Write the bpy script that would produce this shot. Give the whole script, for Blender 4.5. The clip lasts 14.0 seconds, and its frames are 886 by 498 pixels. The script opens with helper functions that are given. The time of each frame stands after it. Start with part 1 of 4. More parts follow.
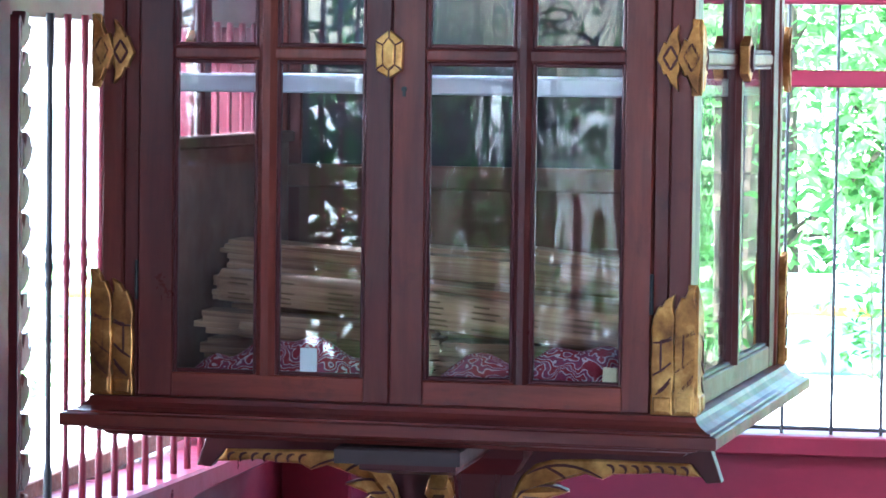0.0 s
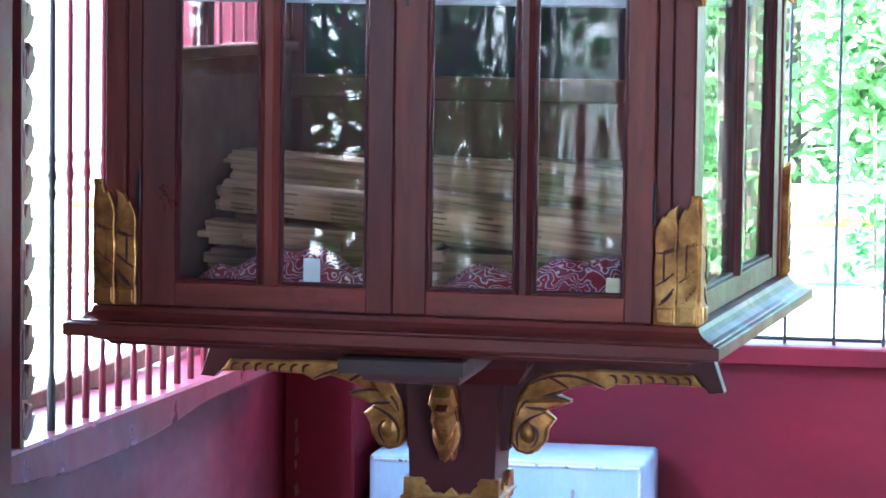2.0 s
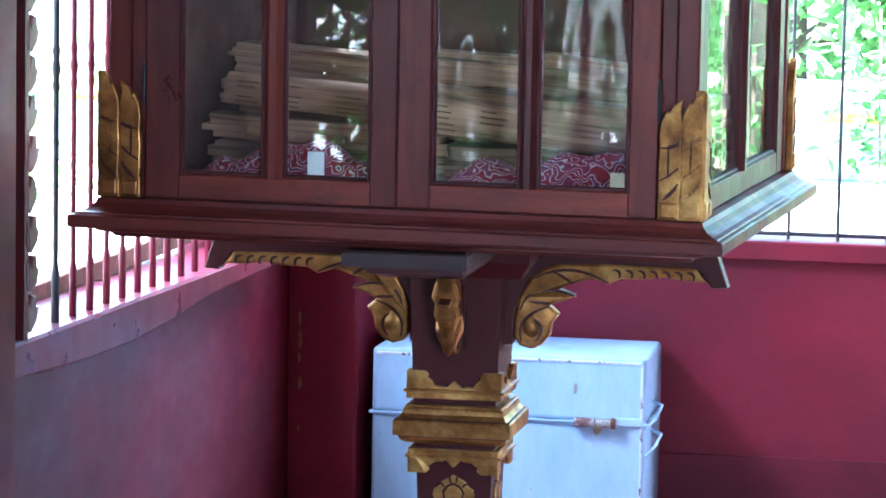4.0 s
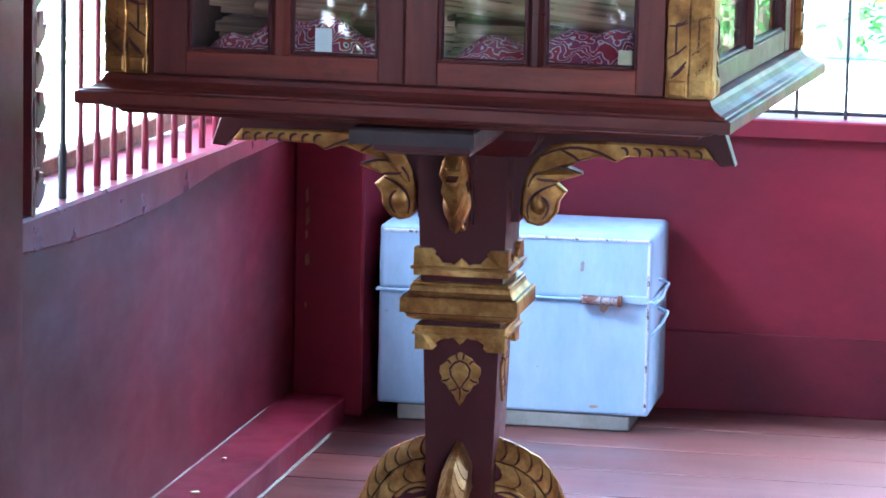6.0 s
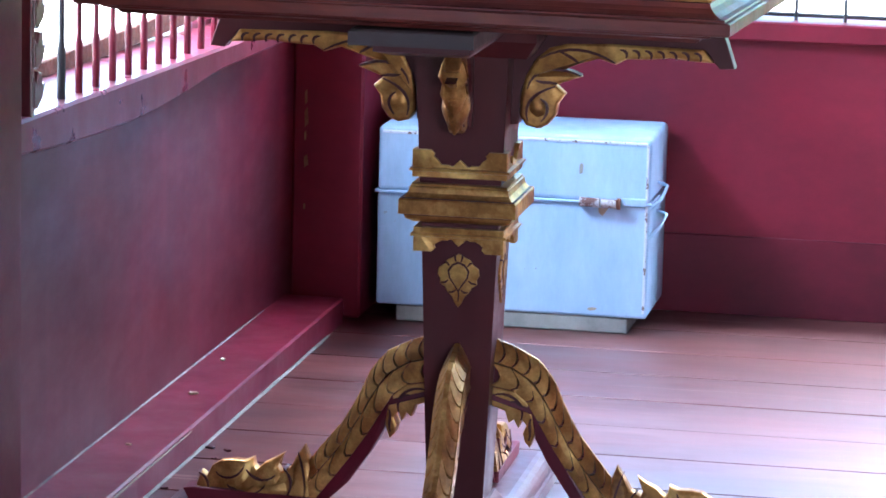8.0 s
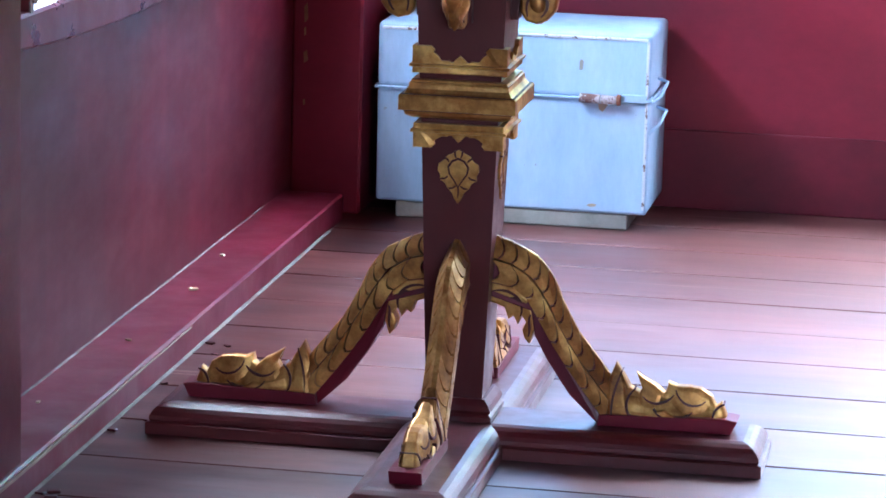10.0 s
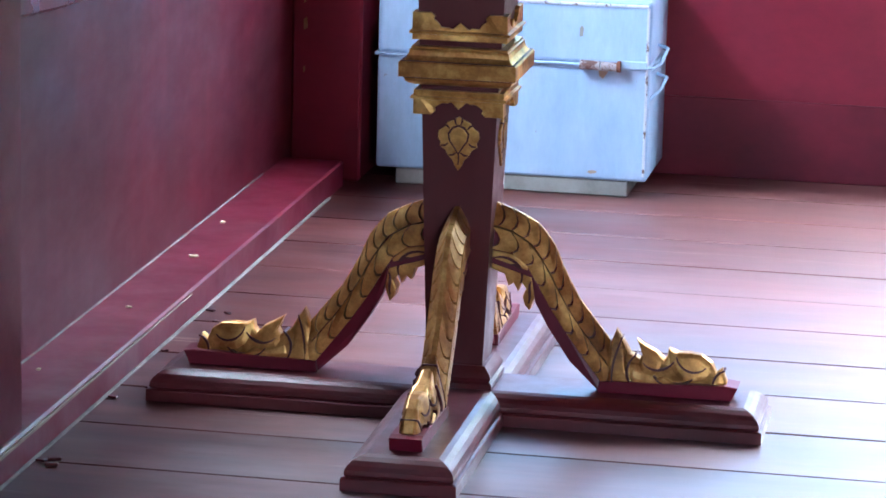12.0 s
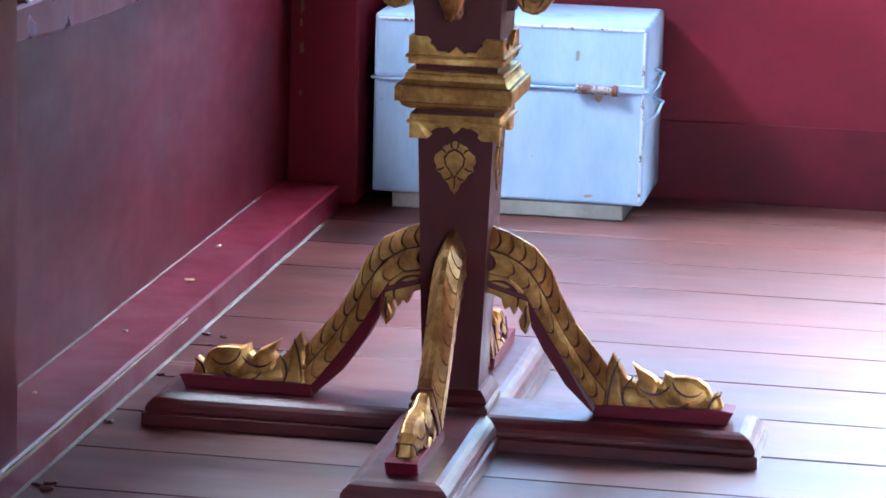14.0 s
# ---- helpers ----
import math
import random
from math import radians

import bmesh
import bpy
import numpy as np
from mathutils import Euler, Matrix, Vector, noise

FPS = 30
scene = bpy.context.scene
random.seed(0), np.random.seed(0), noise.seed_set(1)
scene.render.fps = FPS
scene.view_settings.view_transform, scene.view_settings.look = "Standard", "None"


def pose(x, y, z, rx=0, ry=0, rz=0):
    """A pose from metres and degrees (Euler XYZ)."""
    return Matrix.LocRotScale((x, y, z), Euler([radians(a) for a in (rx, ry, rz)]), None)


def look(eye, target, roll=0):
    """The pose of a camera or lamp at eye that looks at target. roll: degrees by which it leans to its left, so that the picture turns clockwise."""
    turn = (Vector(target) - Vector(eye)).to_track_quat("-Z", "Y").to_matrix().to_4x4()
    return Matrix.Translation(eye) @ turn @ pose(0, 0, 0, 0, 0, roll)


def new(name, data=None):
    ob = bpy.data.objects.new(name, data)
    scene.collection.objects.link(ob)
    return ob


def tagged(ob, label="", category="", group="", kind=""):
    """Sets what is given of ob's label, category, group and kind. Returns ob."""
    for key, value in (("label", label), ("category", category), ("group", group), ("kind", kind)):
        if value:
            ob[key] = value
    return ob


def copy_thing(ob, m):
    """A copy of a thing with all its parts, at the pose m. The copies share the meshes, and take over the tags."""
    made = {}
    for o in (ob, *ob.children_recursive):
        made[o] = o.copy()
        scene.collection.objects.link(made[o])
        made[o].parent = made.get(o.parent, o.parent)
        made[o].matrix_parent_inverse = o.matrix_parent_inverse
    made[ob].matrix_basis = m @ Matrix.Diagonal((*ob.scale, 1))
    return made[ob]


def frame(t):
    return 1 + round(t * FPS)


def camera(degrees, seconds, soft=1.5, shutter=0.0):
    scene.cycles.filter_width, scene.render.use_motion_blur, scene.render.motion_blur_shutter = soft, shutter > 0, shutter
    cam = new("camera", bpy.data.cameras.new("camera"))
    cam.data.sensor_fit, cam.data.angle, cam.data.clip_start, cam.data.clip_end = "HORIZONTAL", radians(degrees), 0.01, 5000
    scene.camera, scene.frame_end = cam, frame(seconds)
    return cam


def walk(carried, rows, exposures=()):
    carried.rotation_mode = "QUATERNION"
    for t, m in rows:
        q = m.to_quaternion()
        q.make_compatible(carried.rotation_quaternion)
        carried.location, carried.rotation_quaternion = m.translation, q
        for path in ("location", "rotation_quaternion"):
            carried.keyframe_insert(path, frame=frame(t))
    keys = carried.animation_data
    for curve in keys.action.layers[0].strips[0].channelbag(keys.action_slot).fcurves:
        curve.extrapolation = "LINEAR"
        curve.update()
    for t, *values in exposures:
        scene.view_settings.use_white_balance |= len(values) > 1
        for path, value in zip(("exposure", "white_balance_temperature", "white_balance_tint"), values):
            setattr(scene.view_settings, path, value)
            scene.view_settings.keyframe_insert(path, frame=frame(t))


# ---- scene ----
# camera: a long lens that stands at one place and tilts down
cam = camera(14.89, 14.0, soft=1.7)
EYE = 1.5
ROWS = [
    (0, 10.519, -3.190, -0.714),
    (0.5, 10.558, -3.450, -0.667),
    (1, 10.562, -3.862, -0.716),
    (1.5, 10.594, -4.243, -0.742),
    (2, 10.579, -4.704, -0.760),
    (4.5, 10.713, -6.937, -1.075),
    (5, 10.750, -7.436, -1.096),
    (5.5, 10.809, -8.092, -1.163),
    (6, 10.823, -8.576, -1.209),
    (6.5, 10.793, -9.100, -1.223),
    (7, 10.776, -9.534, -1.287),
    (7.5, 10.825, -9.918, -1.328),
    (8, 10.831, -10.235, -1.388),
    (8.5, 10.821, -10.648, -1.405),
    (9, 10.852, -11.127, -1.464),
    (11.5, 10.842, -12.609, -1.418),
    (12, 10.836, -12.551, -1.410),
    (12.5, 10.832, -12.435, -1.385),
    (13, 10.825, -12.347, -1.472),
    (13.5, 10.843, -12.232, -1.441),
    (14, 10.778, -12.143, -1.462),
]
walk(cam, [(t, pose(0, 0, EYE, 90 + pitch, roll, yaw)) for t, yaw, pitch, roll in ROWS],
     [(0.0, 3.87, 5250, 5), (7.0, 3.87, 5450, 5), (14.0, 3.85, 5950, 5)])

# daylight
world = bpy.data.worlds.new("daylight")
scene.world = world
world.use_nodes = True
wt = world.node_tree
sky = wt.nodes.new("ShaderNodeTexSky")
sky.sky_type = "NISHITA"
sky.sun_disc = False
sky.sun_elevation, sky.sun_rotation = radians(61), radians(137)
wt.nodes["Background"].inputs["Strength"].default_value = 0.15
wt.links.new(sky.outputs[0], wt.nodes["Background"].inputs["Color"])
sun = new("sun", bpy.data.lights.new("sun", "SUN"))
sun.data.energy, sun.data.angle, sun.data.color = 5.0, radians(0.5), (1, 0.95, 0.88)
sun.matrix_world = look((3.0, -3.2, 8.0), (0, 0, 0))


def sky_fill_lamp(name, eye, target, wide, high, watts, spread=180):
    """An added area lamp, kept out of view, that stands in for sky light."""
    lamp = new(name, bpy.data.lights.new(name, "AREA"))
    lamp.data.shape, lamp.data.size, lamp.data.size_y = "RECTANGLE", wide, high
    lamp.data.energy, lamp.data.color = watts, (0.74, 0.85, 1.0)
    lamp.data.spread = radians(spread)
    lamp.matrix_world = look(eye, target)


# added fill from behind the camera that lifts the cabinet front
sky_fill_lamp("fill_light_south", (2.35, -2.45, 1.45), (1.0, 0, 1.2), 1.7, 1.4, 8)
sky_fill_lamp("opening_light_north", (1.0, 7.6, 1.93), (0.6, 6.6, 0.0), 1.7, 0.42, 20, 72)
# added lamp outside the west wall, strengthens the side window's light
sky_fill_lamp("fill_light_west", (-2.18, 6.42, 2.02), (-0.9, 6.6, 1.3), 0.9, 0.6, 19, 140)
# added narrow fill aimed at the west wall foot near the corner
sky_fill_lamp("fill_light_corner", (-0.85, 7.6, 1.93), (-1.7, 6.35, 0.05), 0.8, 0.42, 0.8, 46)

# ---- materials ----
def material(name, base, rough=0.5, metal=0.0, spec=0.5):
    m = bpy.data.materials.new(name)
    m.use_nodes = True
    b = m.node_tree.nodes["Principled BSDF"]
    b.inputs["Base Color"].default_value = (*base, 1)
    b.inputs["Roughness"].default_value = rough
    b.inputs["Metallic"].default_value = metal
    b.inputs["Specular IOR Level"].default_value = spec
    return m, m.node_tree, b


def ramp(nt, fac, stops):
    r = nt.nodes.new("ShaderNodeValToRGB")
    while len(r.color_ramp.elements) < len(stops):
        r.color_ramp.elements.new(0.5)
    for e, (p, c) in zip(r.color_ramp.elements, stops):
        e.position, e.color = p, (*c, 1)
    nt.links.new(fac, r.inputs[0])
    return r.outputs[0]


def noise_tex(nt, scale, detail=4, rough=0.6, stretch=(1, 1, 1), seed=True, distort=0.0):
    tc = nt.nodes.new("ShaderNodeTexCoord")
    mp = nt.nodes.new("ShaderNodeMapping")
    mp.inputs["Scale"].default_value = stretch
    nt.links.new(tc.outputs["Object"], mp.inputs["Vector"])
    if seed:
        oi = nt.nodes.new("ShaderNodeObjectInfo")
        k = nt.nodes.new("ShaderNodeVectorMath")
        k.operation = "SCALE"
        k.inputs[0].default_value = (17, 31, 11)
        nt.links.new(oi.outputs["Random"], k.inputs["Scale"])
        nt.links.new(k.outputs[0], mp.inputs["Location"])
    n = nt.nodes.new("ShaderNodeTexNoise")
    n.inputs["Scale"].default_value, n.inputs["Detail"].default_value = scale, detail
    n.inputs["Roughness"].default_value, n.inputs["Distortion"].default_value = rough, distort
    nt.links.new(mp.outputs[0], n.inputs["Vector"])
    return n.outputs["Fac"]


def mix(nt, fac, a, b, kind="MIX"):
    n = nt.nodes.new("ShaderNodeMix")
    n.data_type, n.blend_type = "RGBA", kind
    for sock, val in ((n.inputs["Factor"], fac), (n.inputs[6], a), (n.inputs[7], b)):
        if hasattr(val, "is_output"):
            nt.links.new(val, sock)
        elif isinstance(val, (int, float)):
            sock.default_value = val
        else:
            sock.default_value = (*val, 1)
    return n.outputs[2]


def bump(nt, b, fac, strength, dist):
    n = nt.nodes.new("ShaderNodeBump")
    n.inputs["Strength"].default_value, n.inputs["Distance"].default_value = strength, dist
    nt.links.new(fac, n.inputs["Height"])
    nt.links.new(n.outputs[0], b.inputs["Normal"])


def span(nt, fac, lo, hi):
    n = nt.nodes.new("ShaderNodeMapRange")
    n.inputs["To Min"].default_value, n.inputs["To Max"].default_value = lo, hi
    n.inputs["From Min"].default_value, n.inputs["From Max"].default_value = 0.3, 0.7
    nt.links.new(fac, n.inputs["Value"])
    return n.outputs[0]


def paint(name, dark, light, rough, grain=60, broad=2.5, stretch=(1, 1, 1), relief=0.15, chips=None, chip_at=0.7, chip_scale=9, coat=0.0, coat_rough=0.4, spec=0.5):
    """A brushed or sprayed coat with broad uneven tone, fine grain and, if wanted, chips down to what lies under it."""
    m, nt, b = material(name, light, rough, 0.0, spec)
    tone = ramp(nt, noise_tex(nt, broad, 5, stretch=stretch), [(0.3, dark), (0.7, light)])
    fine = noise_tex(nt, grain, 5, 0.7, stretch=stretch)
    tone = mix(nt, 0.25, tone, ramp(nt, fine, [(0.3, (0.5, 0.5, 0.5)), (0.7, (1, 1, 1))]), "MULTIPLY")
    b.inputs["Coat Weight"].default_value, b.inputs["Coat Roughness"].default_value = coat, coat_rough
    if chips:
        c = ramp(nt, noise_tex(nt, chip_scale, 8, 0.75), [(chip_at, (0, 0, 0)), (chip_at + 0.02, (1, 1, 1))])
        tone = mix(nt, c, tone, chips)
    nt.links.new(tone, b.inputs["Base Color"])
    nt.links.new(span(nt, noise_tex(nt, broad * 3, 6), rough * 0.75, rough * 1.35), b.inputs["Roughness"])
    bump(nt, b, fine, relief, 0.002)
    return m


RED = paint("red gloss paint", (0.11, 0.007, 0.018), (0.20, 0.012, 0.030), 0.38, 40, 2.2, relief=0.12, spec=0.35)
SILL = paint("worn red gloss sill paint", (0.11, 0.010, 0.022), (0.20, 0.022, 0.042), 0.32, 40, 3.0, relief=0.10, spec=0.45)
RED_WALL = paint("red wall paint", (0.080, 0.0065, 0.016), (0.20, 0.012, 0.030), 0.42, 30, 1.3, (1, 1, 1.6), 0.10, spec=0.28)


def sheen_wall():
    """Glossy red wall paint, brushed unevenly, with window sheen painted in as brownish clouds, and streaks that run
    down from the sill.
    """
    m, nt, b = material("red wall paint with painted sheen", (0.17, 0.01, 0.025), 0.40, 0.0, 0.26)
    tone = ramp(nt, noise_tex(nt, 2.2, 4, 0.55), [(0.35, (0.075, 0.004, 0.010)), (0.62, (0.150, 0.007, 0.020))])
    # blurred window reflection put into the colour as paler clouds
    pale = ramp(nt, noise_tex(nt, 1.05, 5, 0.55, (1, 1, 1.5), seed=False, distort=0.6), [(0.44, (0, 0, 0)), (0.66, (0.6, 0.6, 0.6))])
    tone = mix(nt, pale, tone, (0.105, 0.025, 0.028))
    streak = ramp(nt, noise_tex(nt, 14, 6, 0.7, (1, 1, 0.06)), [(0.35, (0.70, 0.66, 0.66)), (0.65, (1, 1, 1))])
    tone = mix(nt, 0.75, tone, streak, "MULTIPLY")
    nt.links.new(tone, b.inputs["Base Color"])
    nt.links.new(span(nt, noise_tex(nt, 3, 6, 0.65, (1, 0.7, 1.6)), 0.30, 0.52), b.inputs["Roughness"])
    bump(nt, b, noise_tex(nt, 5, 3, 0.5, (1, 0.6, 1.4)), 0.22, 0.012)
    return m


SHEEN_WALL = sheen_wall()
RED_TRIM = paint("dark red lacquer", (0.060, 0.007, 0.009), (0.125, 0.011, 0.015), 0.40, 60, 6, relief=0.2, coat=0.5, coat_rough=0.28)
GROOVE = paint("dark red ground", (0.045, 0.005, 0.006), (0.10, 0.008, 0.010), 0.5, 80, 9)
COLUMN = paint("maroon lacquer", (0.070, 0.007, 0.009), (0.105, 0.012, 0.014), 0.42, 45, 5, (1, 1, 0.25), 0.05)


def varnished(name, stretch, darker=0.0):
    """Old varnished hardwood: broad brown and red-brown areas, long dark grain and dulled patches."""
    m, nt, b = material(name, (0.2, 0.05, 0.035), 0.34, 0.0, 0.45)
    tone = ramp(nt, noise_tex(nt, 3.4, 5, 0.6, stretch), [(0.30, (0.070, 0.018, 0.016)), (0.46, (0.24, 0.046, 0.030)), (0.58, (0.44, 0.085, 0.045)), (0.70, (0.48, 0.125, 0.068))])
    grain = noise_tex(nt, 42, 7, 0.72, stretch, distort=0.4)
    tone = mix(nt, 0.62, tone, ramp(nt, grain, [(0.34, (0.34, 0.28, 0.28)), (0.62, (1, 1, 1))]), "MULTIPLY")
    grime = ramp(nt, noise_tex(nt, 9, 8, 0.75), [(0.56, (0, 0, 0)), (0.72, (0.7, 0.7, 0.7))])
    tone = mix(nt, grime, tone, (0.062, 0.018, 0.021))
    tone = mix(nt, darker, tone, (0.055, 0.012, 0.016))
    nt.links.new(tone, b.inputs["Base Color"])
    nt.links.new(span(nt, noise_tex(nt, 8, 6, 0.7), 0.26, 0.50), b.inputs["Roughness"])
    bump(nt, b, grain, 0.3, 0.002)
    return m


WOOD = varnished("varnished dark hardwood", (0.10, 1, 1), 0.15)
WOOD_UP = varnished("varnished dark hardwood upright", (1, 1, 0.10), 0.50)
WOOD_OLD = paint("brown inner panel", (0.12, 0.045, 0.028), (0.22, 0.092, 0.055), 0.55, 60, 4, (0.2, 1, 1), 0.2)
CHEST = paint("chalky pale blue paint", (0.29, 0.44, 0.64), (0.40, 0.54, 0.73), 0.55, 50, 7, (1, 1, 0.35), 0.35, (0.24, 0.24, 0.27), 0.655, 13)
CHEST_WORN = paint("worn pale blue edge", (0.55, 0.60, 0.70), (0.66, 0.70, 0.78), 0.5, 60, 9, relief=0.4, chips=(0.15, 0.09, 0.08), chip_at=0.56, chip_scale=46)
RUST = paint("rusted iron", (0.10, 0.035, 0.02), (0.26, 0.10, 0.06), 0.75, 90, 30, relief=0.6)
STONE = paint("grey cement", (0.20, 0.19, 0.18), (0.34, 0.33, 0.31), 0.85, 70, 8, relief=0.5)
IRON = paint("black iron", (0.02, 0.02, 0.022), (0.04, 0.038, 0.04), 0.5, 80, 12)
PLASTER = paint("white limewash", (0.72, 0.73, 0.74), (0.84, 0.84, 0.83), 0.8, 20, 1.2)
AQUA = paint("pale aqua plaster", (0.26, 0.46, 0.43), (0.34, 0.54, 0.50), 0.8, 20, 1.2)
YELLOW = paint("yellow pipe paint", (0.40, 0.22, 0.015), (0.50, 0.29, 0.03), 0.45, 40, 5)
GREYWALL = paint("blue grey render", (0.16, 0.18, 0.22), (0.22, 0.24, 0.29), 0.8, 20, 2)
GROUND = paint("pale dusty concrete", (0.50, 0.50, 0.48), (0.66, 0.66, 0.64), 0.9, 12, 0.7)
PAPER = paint("white paper", (0.80, 0.80, 0.80), (0.88, 0.88, 0.88), 0.7, 40, 8)
WORN_EDGE = paint("worn pale edge", (0.30, 0.22, 0.17), (0.46, 0.36, 0.27), 0.7, 60, 20)
DUST = paint("grey dust", (0.12, 0.10, 0.09), (0.24, 0.21, 0.19), 0.9, 60, 14)
CHIP = paint("old ochre undercoat", (0.14, 0.07, 0.03), (0.26, 0.16, 0.07), 0.8, 60, 20)
STRAW = paint("pale straw", (0.55, 0.48, 0.30), (0.70, 0.62, 0.42), 0.8, 60, 12)
CEILING = paint("dark boarded ceiling", (0.10, 0.04, 0.03), (0.17, 0.07, 0.05), 0.5, 30, 3)
SHELF_WHITE = paint("greyed white shelf", (0.42, 0.45, 0.52), (0.55, 0.58, 0.64), 0.4, 40, 5)
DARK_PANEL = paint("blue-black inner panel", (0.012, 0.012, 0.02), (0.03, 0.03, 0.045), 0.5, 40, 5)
BEAM = paint("dull grey-brown beam", (0.055, 0.030, 0.030), (0.11, 0.066, 0.064), 0.50, 50, 6, (0.2, 1, 1), 0.3)
HASP = paint("rubbed paint over rust", (0.30, 0.25, 0.26), (0.44, 0.40, 0.42), 0.6, 70, 20, relief=0.5, chips=(0.13, 0.055, 0.045), chip_at=0.50, chip_scale=38)
BARK = paint("brown bark", (0.10, 0.07, 0.05), (0.20, 0.15, 0.11), 0.9, 40, 6, relief=0.6)


def gilding():
    """Gold leaf on carved wood: warm and bright where whole, rubbed brown in places, with a soft uneven gloss."""
    m, nt, b = material("worn gold leaf", (0.7, 0.42, 0.1), 0.35, 0.9)
    broad = noise_tex(nt, 10, 7, 0.7, seed=False)
    fine = noise_tex(nt, 95, 6, 0.7, seed=False)
    tone = ramp(nt, broad, [(0.34, (0.17, 0.068, 0.020)), (0.48, (0.43, 0.195, 0.052)), (0.66, (0.84, 0.50, 0.165))])
    wear = ramp(nt, noise_tex(nt, 34, 9, 0.78, seed=False), [(0.54, (0, 0, 0)), (0.76, (0.5, 0.5, 0.5))])
    tone = mix(nt, wear, tone, (0.24, 0.10, 0.035))
    nt.links.new(tone, b.inputs["Base Color"])
    nt.links.new(span(nt, fine, 0.28, 0.50), b.inputs["Roughness"])
    nt.links.new(span(nt, broad, 0.60, 0.88), b.inputs["Metallic"])
    bump(nt, b, noise_tex(nt, 40, 4, 0.6, seed=False), 0.12, 0.002)
    return m


def boards():
    m, nt, b = material("worn red floorboard", (0.2, 0.06, 0.05), 0.3)
    tone = ramp(nt, noise_tex(nt, 3.2, 4, 0.55, (0.35, 1.6, 1)), [(0.28, (0.060, 0.014, 0.013)), (0.5, (0.115, 0.026, 0.022)), (0.75, (0.20, 0.054, 0.042))])
    grain = noise_tex(nt, 70, 6, 0.7, (0.05, 1, 1))
    tone = mix(nt, 0.32, tone, ramp(nt, grain, [(0.3, (0.45, 0.42, 0.42)), (0.65, (1, 1, 1))]), "MULTIPLY")
    scuff = ramp(nt, noise_tex(nt, 5.5, 9, 0.8, (0.12, 2.6, 1)), [(0.60, (0, 0, 0)), (0.70, (0.9, 0.9, 0.9))])
    tone = mix(nt, scuff, tone, (0.40, 0.27, 0.22))
    stain = ramp(nt, noise_tex(nt, 2.1, 7, 0.7, (0.5, 1.4, 1)), [(0.38, (0.42, 0.36, 0.34)), (0.58, (1, 1, 1))])
    tone = mix(nt, 0.8, tone, stain, "MULTIPLY")
    oi = nt.nodes.new("ShaderNodeObjectInfo")
    tone = mix(nt, 0.6, tone, ramp(nt, oi.outputs["Random"], [(0, (0.72, 0.7, 0.7)), (1, (1.0, 1.0, 1.0))]), "MULTIPLY")
    nt.links.new(tone, b.inputs["Base Color"])
    # trodden boards shine; towards the wall dust has dulled them
    spot = nt.nodes.new("ShaderNodeNewGeometry")
    axes = nt.nodes.new("ShaderNodeSeparateXYZ")
    nt.links.new(spot.outputs["Position"], axes.inputs[0])
    worn = nt.nodes.new("ShaderNodeMath")
    worn.operation = "MULTIPLY_ADD"
    nt.links.new(noise_tex(nt, 2.5, 5, 0.65, (0.6, 1.6, 1)), worn.inputs[0])
    worn.inputs[1].default_value = 1.3
    nt.links.new(axes.outputs["X"], worn.inputs[2])
    polish = nt.nodes.new("ShaderNodeMapRange")
    polish.inputs["From Min"].default_value, polish.inputs["From Max"].default_value = -0.85, -0.10
    polish.inputs["To Min"].default_value, polish.inputs["To Max"].default_value = 0.10, 1.0
    nt.links.new(worn.outputs[0], polish.inputs["Value"])
    nt.links.new(polish.outputs[0], b.inputs["Coat Weight"])
    nt.links.new(span(nt, noise_tex(nt, 6, 4, 0.6, (0.25, 1.5, 1)), 0.38, 0.48), b.inputs["Roughness"])
    b.inputs["Specular IOR Level"].default_value = 0.25
    b.inputs["Coat Roughness"].default_value, b.inputs["Coat IOR"].default_value = 0.46, 1.8
    bump(nt, b, grain, 0.05, 0.002)
    return m


def window_glass(name, wave):
    m, nt, b = material(name, (0.97, 0.99, 0.99), 0.0)
    b.inputs["Transmission Weight"].default_value = 1
    b.inputs["IOR"].default_value = 1.5
    if wave:
        bump(nt, b, noise_tex(nt, 5, 1, 0.4, (1.6, 1, 0.35)), wave, 0.02)
    return m


def leaf_paper():
    m, nt, b = material("palm leaf manuscript", (0.45, 0.32, 0.17), 0.6)
    edge = noise_tex(nt, 70, 5, 0.7, (0.05, 0.3, 1))
    tone = ramp(nt, edge, [(0.3, (0.20, 0.088, 0.048)), (0.62, (0.62, 0.37, 0.21))])
    tone = mix(nt, 0.5, tone, ramp(nt, noise_tex(nt, 5, 5), [(0.3, (0.5, 0.42, 0.36)), (0.7, (1, 1, 1))]), "MULTIPLY")
    nt.links.new(tone, b.inputs["Base Color"])
    bump(nt, b, edge, 0.6, 0.004)
    return m


def paisley():
    m, nt, b = material("paisley cloth", (0.5, 0.1, 0.15), 0.85)
    tc = nt.nodes.new("ShaderNodeTexCoord")
    w = nt.nodes.new("ShaderNodeTexWave")
    w.wave_type = "RINGS"
    w.inputs["Scale"].default_value, w.inputs["Distortion"].default_value = 26, 13
    w.inputs["Detail"].default_value, w.inputs["Detail Scale"].default_value = 1.5, 1.4
    nt.links.new(tc.outputs["Object"], w.inputs["Vector"])
    tone = ramp(nt, w.outputs["Fac"], [(0.0, (0.30, 0.012, 0.03)), (0.30, (0.36, 0.02, 0.05)), (0.37, (0.72, 0.55, 0.58)), (0.68, (0.66, 0.46, 0.52)), (0.76, (0.15, 0.03, 0.10)), (1.0, (0.30, 0.03, 0.08))])
    nt.links.new(tone, b.inputs["Base Color"])
    bump(nt, b, noise_tex(nt, 300, 2), 0.3, 0.001)
    return m


